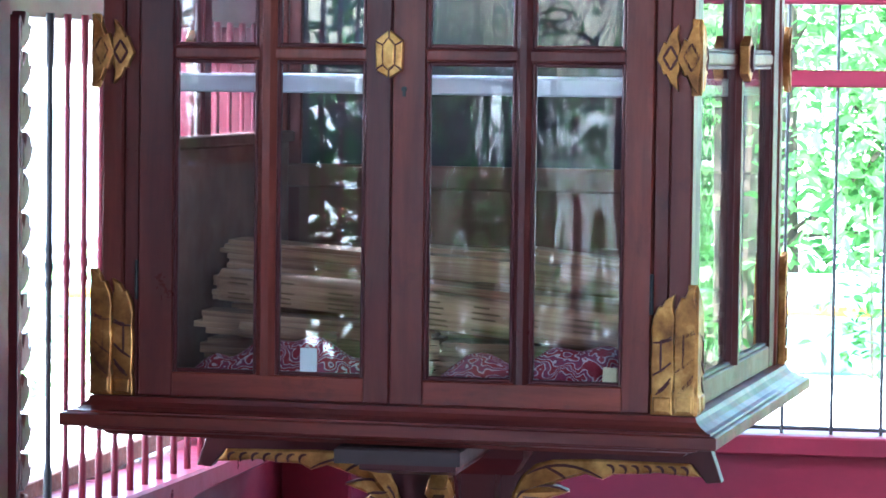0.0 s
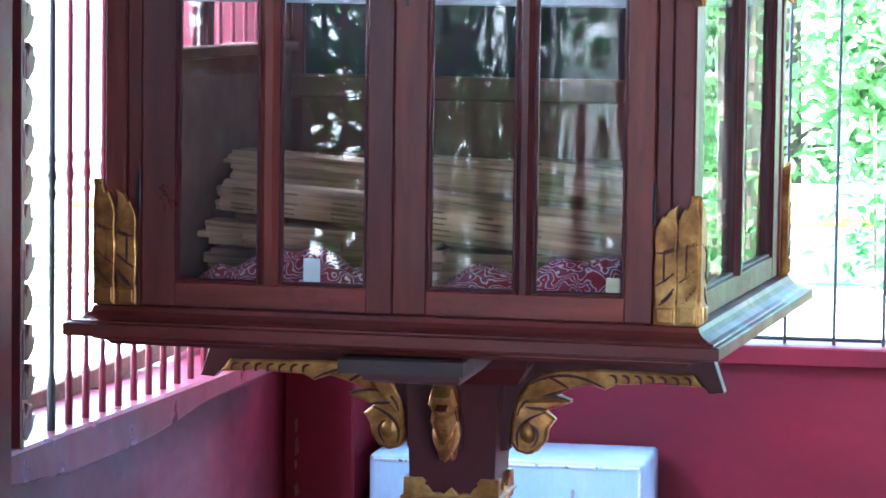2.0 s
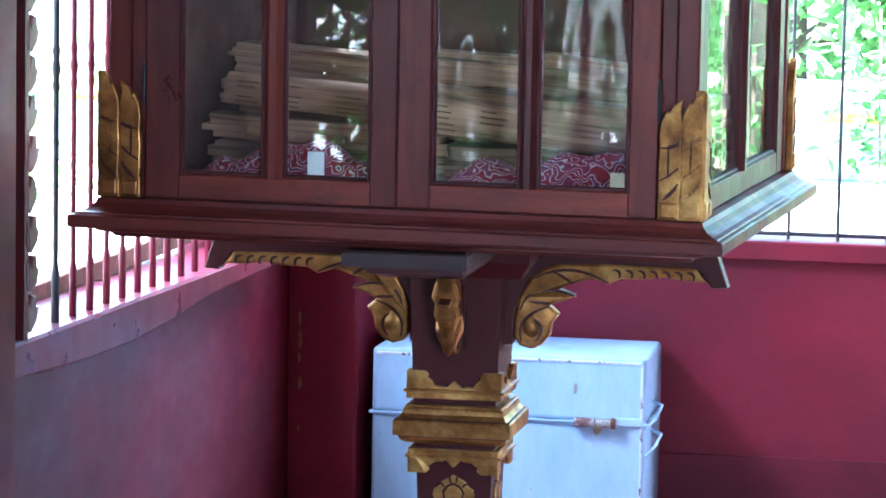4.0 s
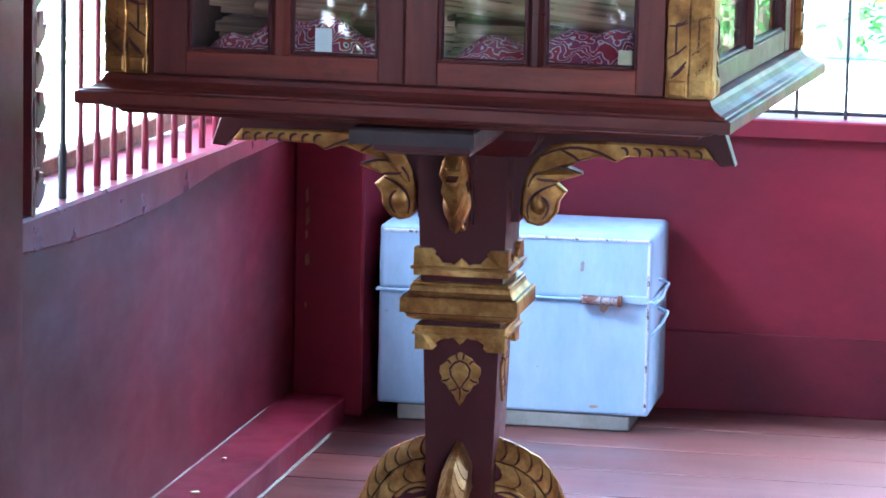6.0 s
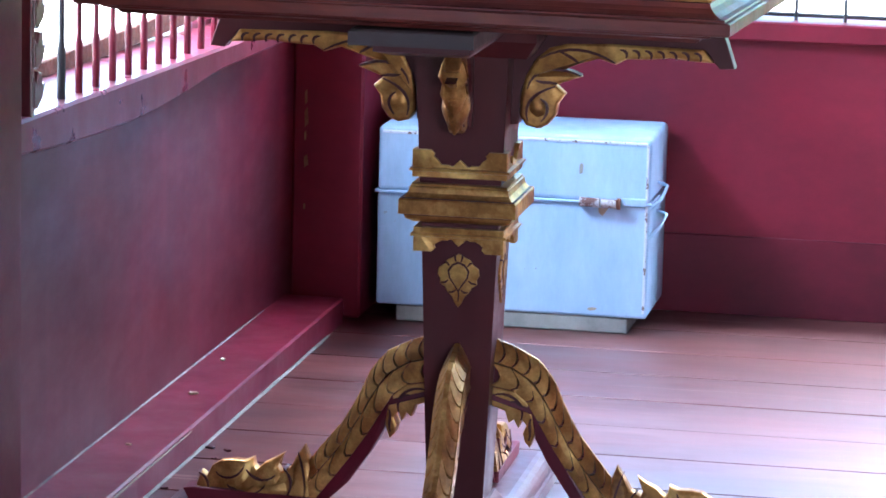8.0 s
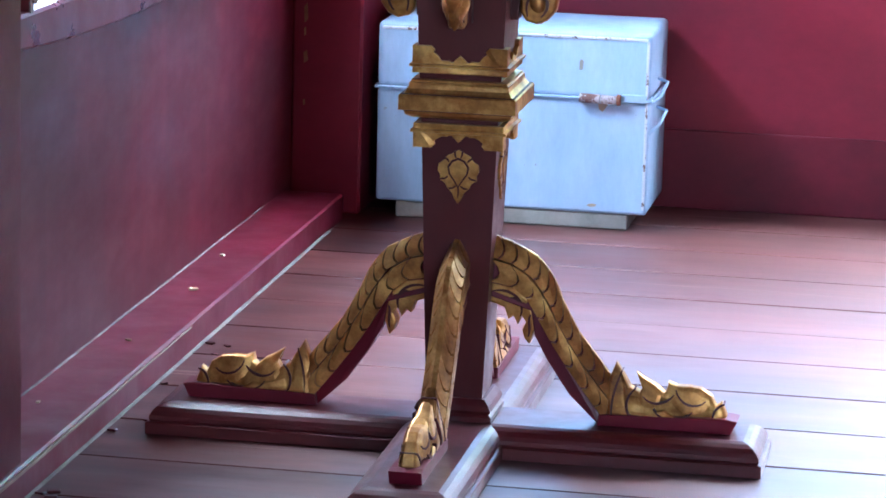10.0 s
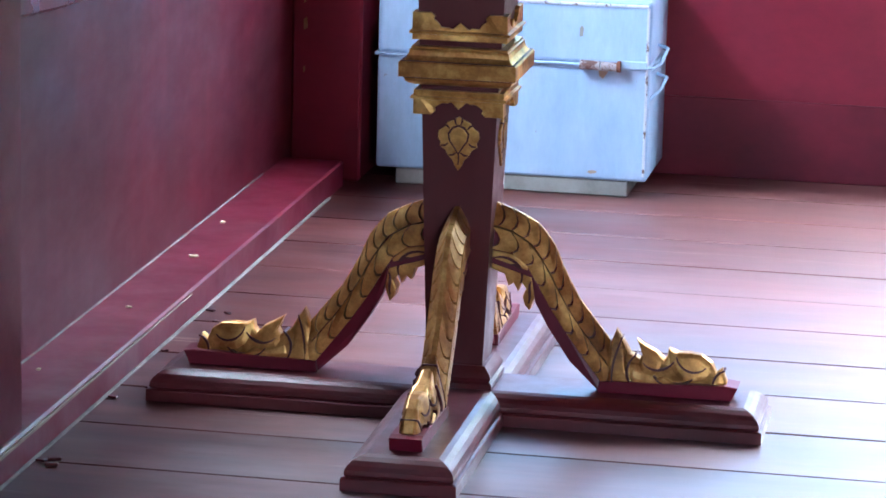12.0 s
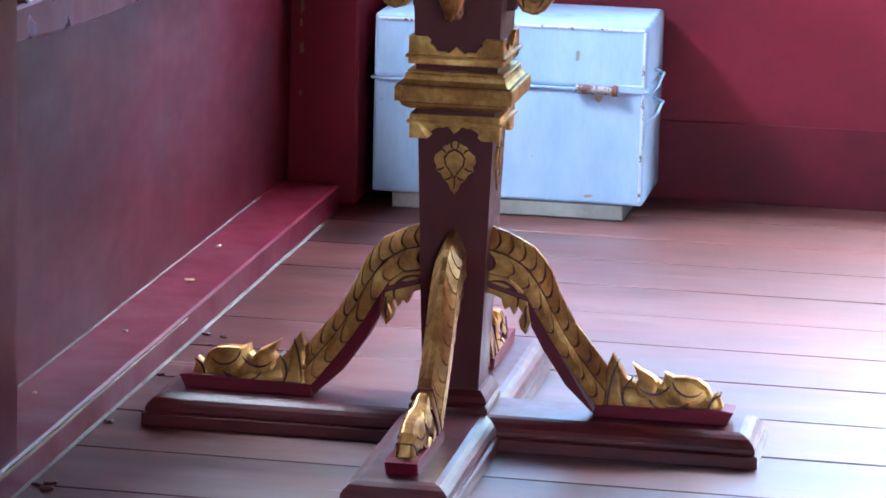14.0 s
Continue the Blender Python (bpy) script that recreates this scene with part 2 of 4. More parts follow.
def leafage(name, lo, hi):
    m, nt, b = material(name, hi, 0.5)
    g = nt.nodes.new("ShaderNodeNewGeometry")
    tone = ramp(nt, g.outputs["Random Per Island"], [(0, lo), (1, hi)])
    nt.links.new(tone, b.inputs["Base Color"])
    tr = nt.nodes.new("ShaderNodeBsdfTranslucent")
    nt.links.new(tone, tr.inputs["Color"])
    mx = nt.nodes.new("ShaderNodeMixShader")
    mx.inputs[0].default_value = 0.45
    nt.links.new(b.outputs[0], mx.inputs[1])
    nt.links.new(tr.outputs[0], mx.inputs[2])
    nt.links.new(mx.outputs[0], nt.nodes["Material Output"].inputs["Surface"])
    return m


GOLD, BOARD = gilding(), boards()
GLASS, GLASS_WAVY = window_glass("clear pane", 0.02), window_glass("old wavy pane", 0.24)
LEAF_BOOK, CLOTH = leaf_paper(), paisley()
LEAVES, LEAVES_DARK = leafage("sunlit leaves", (0.13, 0.30, 0.08), (0.30, 0.52, 0.17)), leafage("deep green leaves", (0.04, 0.13, 0.03), (0.11, 0.26, 0.06))


# ---- mesh helpers ----
def part(name, bm, mat, parent=None, label="", smooth=False):
    me = bpy.data.meshes.new(name)
    bmesh.ops.recalc_face_normals(bm, faces=bm.faces)
    bm.to_mesh(me)
    bm.free()
    for k in mat if isinstance(mat, (list, tuple)) else [mat]:
        me.materials.append(k)
    if smooth:
        for p in me.polygons:
            p.use_smooth = True
    ob = new(name, me)
    ob.parent = parent
    return tagged(ob, label)


def thing(name, m, label, category, group=""):
    e = new(name)
    e.empty_display_size = 0.1
    e.matrix_world = m
    return tagged(e, label, category, group)


def box(bm, x0, x1, y0, y1, z0, z1, bevel=0.0, seg=1):
    b = bmesh.new()
    bmesh.ops.create_cube(b, size=1)
    for v in b.verts:
        v.co = Vector(((x0 + x1) / 2 + v.co.x * (x1 - x0), (y0 + y1) / 2 + v.co.y * (y1 - y0), (z0 + z1) / 2 + v.co.z * (z1 - z0)))
    if bevel:
        bmesh.ops.bevel(b, geom=b.edges[:], offset=bevel, segments=seg, affect="EDGES", profile=0.5)
    merge(bm, b)
    return bm


def merge(bm, other, m=None):
    """Adds the mesh of other, moved by m, to bm."""
    new_v = {v: bm.verts.new(m @ v.co if m else v.co) for v in other.verts}
    for f in other.faces:
        bm.faces.new([new_v[v] for v in f.verts])
    other.free()


def rings(bm, rows):
    """A stack of rectangles (half width, half depth, height), closed at both ends: a mitred moulding."""
    loops = [[bm.verts.new((sx * a, sy * b, z)) for sx, sy in ((-1, -1), (1, -1), (1, 1), (-1, 1))] for a, b, z in rows]
    for lo, hi in zip(loops, loops[1:]):
        for i in range(4):
            bm.faces.new((lo[i], lo[(i + 1) % 4], hi[(i + 1) % 4], hi[i]))
    bm.faces.new(loops[0][::-1])
    bm.faces.new(loops[-1])
    return bm


def prism(bm, pts, half, bevel=0.0, at=0.0, thin=None):
    """The outline pts (x, z) as a plate of half thickness half about y = at; thin(x, z) may scale it point by point."""
    b = bmesh.new()
    f = [b.verts.new((x, at - half * (thin(x, z) if thin else 1), z)) for x, z in pts]
    k = [b.verts.new((x, at + half * (thin(x, z) if thin else 1), z)) for x, z in pts]
    b.faces.new(f)
    b.faces.new(k[::-1])
    n = len(pts)
    for i in range(n):
        b.faces.new((f[i], k[i], k[(i + 1) % n], f[(i + 1) % n]))
    bmesh.ops.recalc_face_normals(b, faces=b.faces)
    if bevel:
        rim = [e for e in b.edges if e.verts[0].co.y * e.verts[1].co.y > 0 or at]
        rim = [e for e in rim if abs(e.verts[0].co.y - e.verts[1].co.y) < half * 0.7]
        bmesh.ops.bevel(b, geom=rim, offset=bevel, segments=2, affect="EDGES", profile=0.5, clamp_overlap=True)
    merge(bm, b)
    return bm


def rod(bm, a, b, r, n=10):
    a, b = Vector(a), Vector(b)
    q = (b - a).to_track_quat("Z", "Y").to_matrix()
    lo = [bm.verts.new(a + q @ Vector((r * math.cos(i * math.tau / n), r * math.sin(i * math.tau / n), 0))) for i in range(n)]
    hi = [bm.verts.new(b + q @ Vector((r * math.cos(i * math.tau / n), r * math.sin(i * math.tau / n), 0))) for i in range(n)]
    for i in range(n):
        bm.faces.new((lo[i], lo[(i + 1) % n], hi[(i + 1) % n], hi[i]))
    bm.faces.new(lo[::-1])
    bm.faces.new(hi)
    return bm


def turned(bm, x, y, rows, n=10):
    """A turned bar about a vertical axis: rows of (radius, height)."""
    loops = [[bm.verts.new((x + r * math.cos(i * math.tau / n), y + r * math.sin(i * math.tau / n), z)) for i in range(n)] for r, z in rows]
    for lo, hi in zip(loops, loops[1:]):
        for i in range(n):
            bm.faces.new((lo[i], lo[(i + 1) % n], hi[(i + 1) % n], hi[i]))
    bm.faces.new(loops[0][::-1])
    bm.faces.new(loops[-1])
    return bm


def moved(bm, m):
    bmesh.ops.transform(bm, matrix=m, verts=bm.verts)
    return bm


def strip(pts, w):
    """A tapering stroke of width w along pts, as an outline."""
    n = len(pts)
    left, right = [], []
    for i, (x, z) in enumerate(pts):
        a, b = pts[max(i - 1, 0)], pts[min(i + 1, n - 1)]
        dx, dz = b[0] - a[0], b[1] - a[1]
        d = math.hypot(dx, dz) or 1
        k = w / 2 * (0.35 + 0.65 * math.sin(math.pi * (i + 0.5) / n))
        left.append((x - dz / d * k, z + dx / d * k))
        right.append((x + dz / d * k, z - dx / d * k))
    return left + right[::-1]


def bezier(p, n=8):
    """n + 1 points on the curve with the four control points p."""
    out = []
    for i in range(n + 1):
        t = i / n
        c = ((1 - t) ** 3, 3 * t * (1 - t) ** 2, 3 * t * t * (1 - t), t ** 3)
        out.append((sum(k * q[0] for k, q in zip(c, p)), sum(k * q[1] for k, q in zip(c, p))))
    return out


def along(pts, t):
    """The point at 0..1 of a polyline."""
    k = min(t, 0.99999) * (len(pts) - 1)
    i = int(k)
    return tuple(a + (b - a) * (k - i) for a, b in zip(pts[i], pts[i + 1]))

# ---- the room ----
WEST, NORTH, EAST, SOUTH, TOP = -1.70, 7.56, 4.2, -2.4, 3.0


def structure(name, bm, mat, label, category="wall"):
    return tagged(part(name, bm, mat), label, category, kind="structure")


floor = structure("floor", box(bmesh.new(), -1.9, EAST + 0.2, SOUTH - 0.2, 7.7, -0.16, -0.028), GROOVE, "worn red-brown wooden floorboards with dusty joints", "floor")
# unseen ceiling; its deep eaves are added to block direct sun
structure("ceiling", box(bmesh.new(), -2.9, EAST + 1.4, SOUTH - 1.6, 8.9, TOP, TOP + 0.12), CEILING, "unseen dark boarded ceiling with eaves added to keep the sun out", "ceiling")

# west wall: low panel under the windows, piers, and the wall over the openings
bm = bmesh.new()
box(bm, -1.86, WEST, 4.7, NORTH, 0, 0.66)
box(bm, -1.86, WEST, SOUTH, 4.7, 0, 0.70)
box(bm, -1.86, WEST, 6.95, NORTH, 0.66, TOP)
box(bm, -1.86, WEST, 4.25, 5.17, 0.66, TOP)
box(bm, -1.86, WEST, 3.38, 3.6, 0.70, TOP)
box(bm, -1.86, WEST, SOUTH, -0.6, 0.70, TOP)
# unseen gap above the header, added to let the west lamp in
box(bm, -1.86, WEST, 5.05, 6.95, 1.563, 1.68)
box(bm, -1.86, WEST, 5.05, 6.95, 2.32, TOP)
box(bm, -1.86, WEST, 3.6, 4.25, 2.05, TOP)
box(bm, -1.86, WEST, -0.6, 3.38, 2.05, TOP)
box(bm, -1.86, WEST, 3.6, 4.25, 0.70, 1.30)
structure("wall_west", bm, SHEEN_WALL, "glossy dark red painted wall below barred windows")

# the sill of the west window sags a little and its lower edge is worn to a bow
bm = bmesh.new()
loops = []
for i in range(25):
    y = 5.02 + 1.95 * i / 24
    z = 0.728 - 0.0205 * (y - 5.1)
    drop = 0.050 + 0.024 * math.sin(math.pi * min(max((y - 5.0) / 1.35, 0), 1)) - 0.012 * max(0, y - 6.0)
    loops.append([bm.verts.new(c) for c in ((-1.84, y, z - drop), (-1.646, y, z - drop), (-1.640, y, z - drop + 0.005), (-1.640, y, z - 0.005), (-1.646, y, z), (-1.84, y, z))])
for a, b in zip(loops, loops[1:]):
    for i in range(6):
        bm.faces.new((a[i], a[(i + 1) % 6], b[(i + 1) % 6], b[i]))
bm.faces.new(loops[0])
bm.faces.new(loops[-1][::-1])
structure("window_sill", bm, SILL, "dark red painted window sill, sagging, under white daylight", "window sill")
structure("wall_plinth", box(bmesh.new(), WEST - 0.05, -1.566, 4.4, 7.2, -0.02, 0.056, 0.004), RED, "dark red painted sleeper beam along the wall foot", "plinth")
TRIM = prism(bmesh.new(), [(4.5, 0.040), (5.0, 0.040), (5.9, 0.0435), (5.9, 0.0445), (5.0, 0.0460), (4.5, 0.0470)], 0.002)
structure("trim", moved(TRIM, pose(-1.5655, 0, 0.004, 0, 0, 90)), WORN_EDGE, "thin pale worn line along the sleeper beam", "trim")
structure("trim", prism(bmesh.new(), [(-1.7005, 0.056), (-1.6975, 0.056), (-1.6995, 0.0585), (-1.7005, 0.059)], 1.15, at=5.85), DUST, "dusty joint between wall and sleeper beam", "trim")
structure("trim", prism(bmesh.new(), [(-1.5665, 0.0), (-1.5595, 0.0002), (-1.5635, 0.0024), (-1.5665, 0.0030)], 1.25, at=5.80), DUST, "dusty joint between sleeper beam and floor", "trim")
post = structure("corner_post", box(bmesh.new(), WEST, -1.54, 7.25, NORTH, 0, TOP, 0.006), RED_WALL, "dark red corner post with chipped edge", "post")
for z, h, k in ((0.475, 0.035, 0.005), (0.425, 0.045, 0.008), (0.395, 0.022, 0.004), (0.335, 0.03, 0.009), (0.24, 0.015, 0.004)):
    part("paint_chip", prism(bmesh.new(), [(-1.672, z), (-1.672 + k, z + h * 0.2), (-1.671 + k * 0.6, z + h), (-1.673, z + h * 0.8)], 0.0008, at=7.2496), CHIP, post, "ochre chip in the paint")
structure("door_post", box(bmesh.new(), -1.80, -1.575, 4.55, 4.915, 0, TOP, 0.006), RED_WALL, "dark red painted door post standing on the floor", "post")

# north wall with a long barred window
bm = bmesh.new()
box(bm, -1.86, EAST + 0.2, NORTH, NORTH + 0.14, 0, 0.628)
box(bm, -1.86, -1.36, NORTH, NORTH + 0.14, 0.628, TOP)
box(bm, 2.6, EAST + 0.2, NORTH, NORTH + 0.14, 0.628, TOP)
box(bm, -1.36, 2.6, NORTH, NORTH + 0.14, 2.15, TOP)
structure("wall_north", bm, RED_WALL, "dark red painted wall below a long barred window")
structure("baseboard", box(bmesh.new(), -1.54, EAST, NORTH - 0.006, NORTH + 0.02, 0.0, 0.181, 0.002), RED_WALL, "dark red painted board along the wall foot", "baseboard")
structure("window_sill", box(bmesh.new(), -1.36, 2.6, NORTH - 0.022, NORTH + 0.15, 0.628, 0.672, 0.004), RED, "dark red painted sill of the barred window", "window sill")
structure("window_rail", box(bmesh.new(), -1.36, 2.6, NORTH + 0.02, NORTH + 0.07, 1.45, 1.488, 0.004), RED, "dark red painted window crossrail", "window rail")
structure("window_rail", box(bmesh.new(), -1.36, 2.6, NORTH + 0.02, NORTH + 0.07, 1.634, 1.675, 0.004), RED, "dark red painted window crossrail", "window rail")

# unseen east and south walls that shut out sun; window added behind camera for fill
structure("wall_east", box(bmesh.new(), EAST, EAST + 0.14, SOUTH, NORTH, 0, TOP), RED_WALL, "unseen dark red painted wall, closed to keep the sun out")
bm = bmesh.new()
box(bm, -1.86, EAST + 0.14, SOUTH - 0.14, SOUTH, 0, 0.7)
box(bm, -1.86, EAST + 0.14, SOUTH - 0.14, SOUTH, 2.2, TOP)
box(bm, -1.86, 1.5, SOUTH - 0.14, SOUTH, 0.7, 2.2)
box(bm, 3.2, EAST + 0.14, SOUTH - 0.14, SOUTH, 0.7, 2.2)
structure("wall_south", bm, RED_WALL, "unseen dark red painted wall with a window added for fill light")


# turned wooden bars of the west windows
def window_bar(y, z0, z1, x=-1.672, mat=RED, first=False):
    r = 0.0070 if not first else 0.0075
    m = z0 + 0.505 * (z1 - z0)
    t = thing("window_bar", pose(x, y, z0), "slim turned wooden window bar painted red" if mat is RED else "slim turned wooden window bar, blackened", "window bar", "bars of the side window")
    up = lambda rows: turned(bmesh.new(), 0, 0, [(a, z - z0) for a, z in rows])
    part("foot", up([(r, z0), (r, z0 + 0.085), (r * 0.9, z0 + 0.094), (r * 0.72, z0 + 0.10)]), mat, t)
    part("shaft", up([(r * 0.70, z0 + 0.099), (r * 0.72, z0 + 0.3), (r * 0.70, m - 0.039)]), mat, t)
    part("bead", up([(r * 0.70, m - 0.04), (r, m - 0.03), (r * 0.7, m - 0.017), (r * 1.1, m), (r * 0.7, m + 0.017), (r, m + 0.03), (r * 0.70, m + 0.04)]), mat, t)
    part("shaft", up([(r * 0.70, m + 0.039), (r * 0.72, m + 0.2), (r * 0.70, z1 - 0.09)]), mat, t)
    part("head", up([(r * 0.72, z1 - 0.091), (r, z1 - 0.08), (r, z1)]), mat, t)


for i in range(15):
    y = 5.428 + 0.1015 * i
    window_bar(y, 0.728 - 0.0205 * (y - 5.1) - 0.004, 1.57, mat=IRON if i == 0 else RED, first=i == 0)
for i in range(33):
    window_bar(-0.52 + 0.118 * i, 0.70, 2.06, x=-1.76)
for i in range(5):
    window_bar(3.68 + 0.12 * i, 1.30, 2.06, x=-1.76)
tagged(part("window_rail", box(bmesh.new(), -1.82, -1.80, 5.05, 6.95, 0.705, 0.742, 0.002), RUST), "low dark rail behind the window bars", "window rail", kind="structure")


# carved openwork board beside the window
def carved_board():
    t = thing("carved_board", pose(-1.655, 5.207, 0.72), "dark red carved openwork board beside the side window", "carving")
    rnd = random.Random(5)
    back = [(-0.034, 0.0), (-0.018, 0.0)] + [(-0.016 + 0.006 * math.sin(i * 1.9), 0.042 * i) for i in range(1, 20)] + [(-0.034, 0.84)]
    b = prism(bmesh.new(), back, 0.012, 0.002)
    part("board", moved(b, pose(0, 0, 0, 0, 0, 90)), RED_TRIM, t)
    for i in range(13):
        z = 0.02 + i * 0.0645
        k = 0.9 + 0.25 * rnd.random()
        leaf = [(-0.026, z), (-0.008, z - 0.004), (0.018 * k, z + 0.010), (0.032 * k, z + 0.034), (0.020, z + 0.030), (0.016, z + 0.050 * k), (-0.004, z + 0.056), (-0.014, z + 0.036), (-0.026, z + 0.050)]
        b = prism(bmesh.new(), leaf, 0.011 + 0.005 * rnd.random(), 0.003)
        part("carved_leaf", moved(b, pose(0, 0, 0, 0, 0, 90)), RED_TRIM, t)


carved_board()

# iron rods of the north window
for i in range(29):
    x = -1.29 + 0.1105 * i
    tagged(part("window_rod", rod(bmesh.new(), (x, NORTH + 0.045, 0.66), (x + 0.002, NORTH + 0.045, 2.16), 0.0042, 8), IRON), "thin black iron window rod", "window bar", "rods of the back window")
tagged(part("window_rod", rod(bmesh.new(), (-1.36, NORTH + 0.05, 0.684), (2.6, NORTH + 0.05, 0.684), 0.005, 8), IRON), "thin black iron crossbar low in the window", "window bar", "rods of the back window")

# ---- outdoors ----
tagged(part("ground", box(bmesh.new(), -400, 400, -400, 400, -0.9, -0.6), GROUND), "pale sunlit concrete yard", "ground", kind="structure")
tagged(part("yard_wall", box(bmesh.new(), -16, 16, 23, 23.3, -0.6, 0.07, 0.02), AQUA), "low pale aqua plastered yard wall", "wall", kind="structure")
tagged(part("yellow_pipe", rod(bmesh.new(), (-9, 22.92, -0.17), (9, 22.92, -0.15), 0.035, 12), YELLOW), "yellow painted pipe along the yard wall", "pipe")
tagged(part("boundary_wall", box(bmesh.new(), -7.6, -7.3, -12, 40, -0.6, 3.2, 0.02), PLASTER), "whitewashed boundary wall in full sun", "wall", kind="structure")
tagged(part("grey_pillar", box(bmesh.new(), -7.25, -6.9, 22.2, 23.6, -0.6, 1.15, 0.02), GREYWALL), "blue-grey rendered pillar in the yard", "pillar")


def leaves(name, count, place, size, mat, parent, seed, turn=0.9):
    """Many small folded leaves at the places that place(rng) gives."""
    rng = np.random.default_rng(seed)
    verts, faces = [], []
    for i in range(count):
        c = np.array(place(rng))
        s = size * rng.uniform(0.6, 1.35)
        m = Euler(rng.uniform(-turn, turn, 3) + np.array([0.5, 0, rng.uniform(0, 6.28)])).to_matrix()
        k = len(verts)
        for p in ((0, -0.5, 0), (0.26, -0.12, 0.07), (0.2, 0.22, 0.06), (0, 0.55, -0.05), (-0.2, 0.22, 0.06), (-0.26, -0.12, 0.07)):
            verts.append(tuple(c + np.array(m @ Vector(p)) * s))
        faces += [(k, k + 1, k + 2, k + 3), (k, k + 3, k + 4, k + 5)]
    me = bpy.data.meshes.new(name)
    me.from_pydata(verts, [], faces)
    me.materials.append(mat)
    ob = new(name, me)
    ob.parent = parent
    return ob


def tree(x, y, h, spread, count, seed, label, size=0.12, mat=LEAVES, low=0.25):
    t = thing("tree", pose(x, y, -0.6), label, "tree")
    rnd = random.Random(seed)
    b = turned(bmesh.new(), 0, 0, [(0.16, 0), (0.12, h * 0.25), (0.09, h * 0.5), (0.05, h * 0.8), (0.015, h)], 9)
    heads = []
    for i in range(16):
        z = h * rnd.uniform(low, 0.9)
        a = rnd.uniform(0, math.tau)
        e = Vector((math.cos(a) * spread * rnd.uniform(0.4, 1), math.sin(a) * spread * rnd.uniform(0.4, 1), z + rnd.uniform(-0.1, 0.25) * h * 0.5))
        rod(b, (0, 0, z * 0.8), e, 0.018, 6)
        heads.append(e)
    part("trunk", b, BARK, t)

    def spot(rng):
        e = heads[rng.integers(len(heads))]
        return Vector(e) * rng.uniform(0.55, 1.08) + Vector(rng.normal(0, spread * 0.2, 3))
    leaves("crown", count, spot, size, mat, t, seed)


tree(-2.1, 25.0, 6.0, 1.7, 7000, 3, "leafy bright green tree behind the yard wall", 0.13, LEAVES, 0.12)
tree(0.9, 26.0, 6.5, 1.9, 5000, 4, "leafy bright green tree behind the yard wall", 0.14, LEAVES, 0.12)
tree(-0.5, 24.6, 5.5, 1.5, 6000, 8, "leafy bright green tree behind the yard wall", 0.13, LEAVES, 0.1)
tree(2.6, 25.0, 6.0, 1.8, 6000, 9, "leafy bright green tree behind the yard wall", 0.14, LEAVES, 0.1)
tree(-5.2, 26.0, 6.0, 1.9, 4000, 5, "leafy bright green tree behind the yard wall", 0.14, LEAVES, 0.12)
tree(-2.95, -1.3, 3.2, 0.6, 1700, 6, "leafy green shrub outside the side window", 0.10, LEAVES_DARK, 0.1)
tree(-3.1, -3.4, 3.6, 0.8, 2400, 7, "dense dark green shrub added outside the side window, not in direct view", 0.10, LEAVES_DARK, 0.1)
# two unseen shrubs added to keep window light off the left floor and wall
for k, y in enumerate((2.0, 2.9)):
    tree(-2.72, y, 3.0, 0.55, 3200, 20 + k, "dense dark green shrub added outside the side window, not in direct view", 0.10, LEAVES_DARK, 0.05)
tree(0.7, 12.6, 3.0, 0.75, 5000, 10, "leafy green bush close outside the back window", 0.09, LEAVES_DARK, 0.08)
tree(2.3, 12.8, 3.2, 0.9, 5000, 11, "leafy green bush close outside the back window", 0.09, LEAVES, 0.08)
tree(4.2, 13.0, 3.2, 1.0, 4000, 14, "leafy green bush close outside the back window", 0.10, LEAVES_DARK, 0.08)
tree(1.45, 14.6, 5.0, 1.2, 7000, 15, "tall leafy green tree in the yard", 0.10, LEAVES, 0.02)
tree(2.6, 17.0, 5.5, 1.4, 7000, 16, "tall leafy green tree in the yard", 0.11, LEAVES_DARK, 0.02)
tree(1.9, 19.5, 5.5, 1.4, 7000, 17, "tall leafy green tree in the yard", 0.11, LEAVES, 0.02)
vine = thing("creeper", pose(-1.33, 22.8, -0.22), "dark green creeper hanging over the yard wall", "creeper")
leaves("foliage", 130, lambda r: (r.normal(0, 0.17), -abs(r.normal(0, 0.06)), r.normal(0.0, 0.26)), 0.10, LEAVES_DARK, vine, 12)
part("stem", rod(bmesh.new(), (0.05, 0.02, -0.4), (0.02, 0.02, 0.8), 0.012, 6), BARK, vine)
plant = thing("low_plant", pose(-6.4, 20.0, -0.6), "small green plant growing in the yard", "plant")
leaves("foliage", 220, lambda r: (r.normal(0, 0.3), r.normal(0, 0.5), abs(r.normal(0.35, 0.3))), 0.14, LEAVES, plant, 13)
part("stem", rod(bmesh.new(), (0, 0, 0), (0.03, 0.02, 0.6), 0.02, 6), BARK, plant)

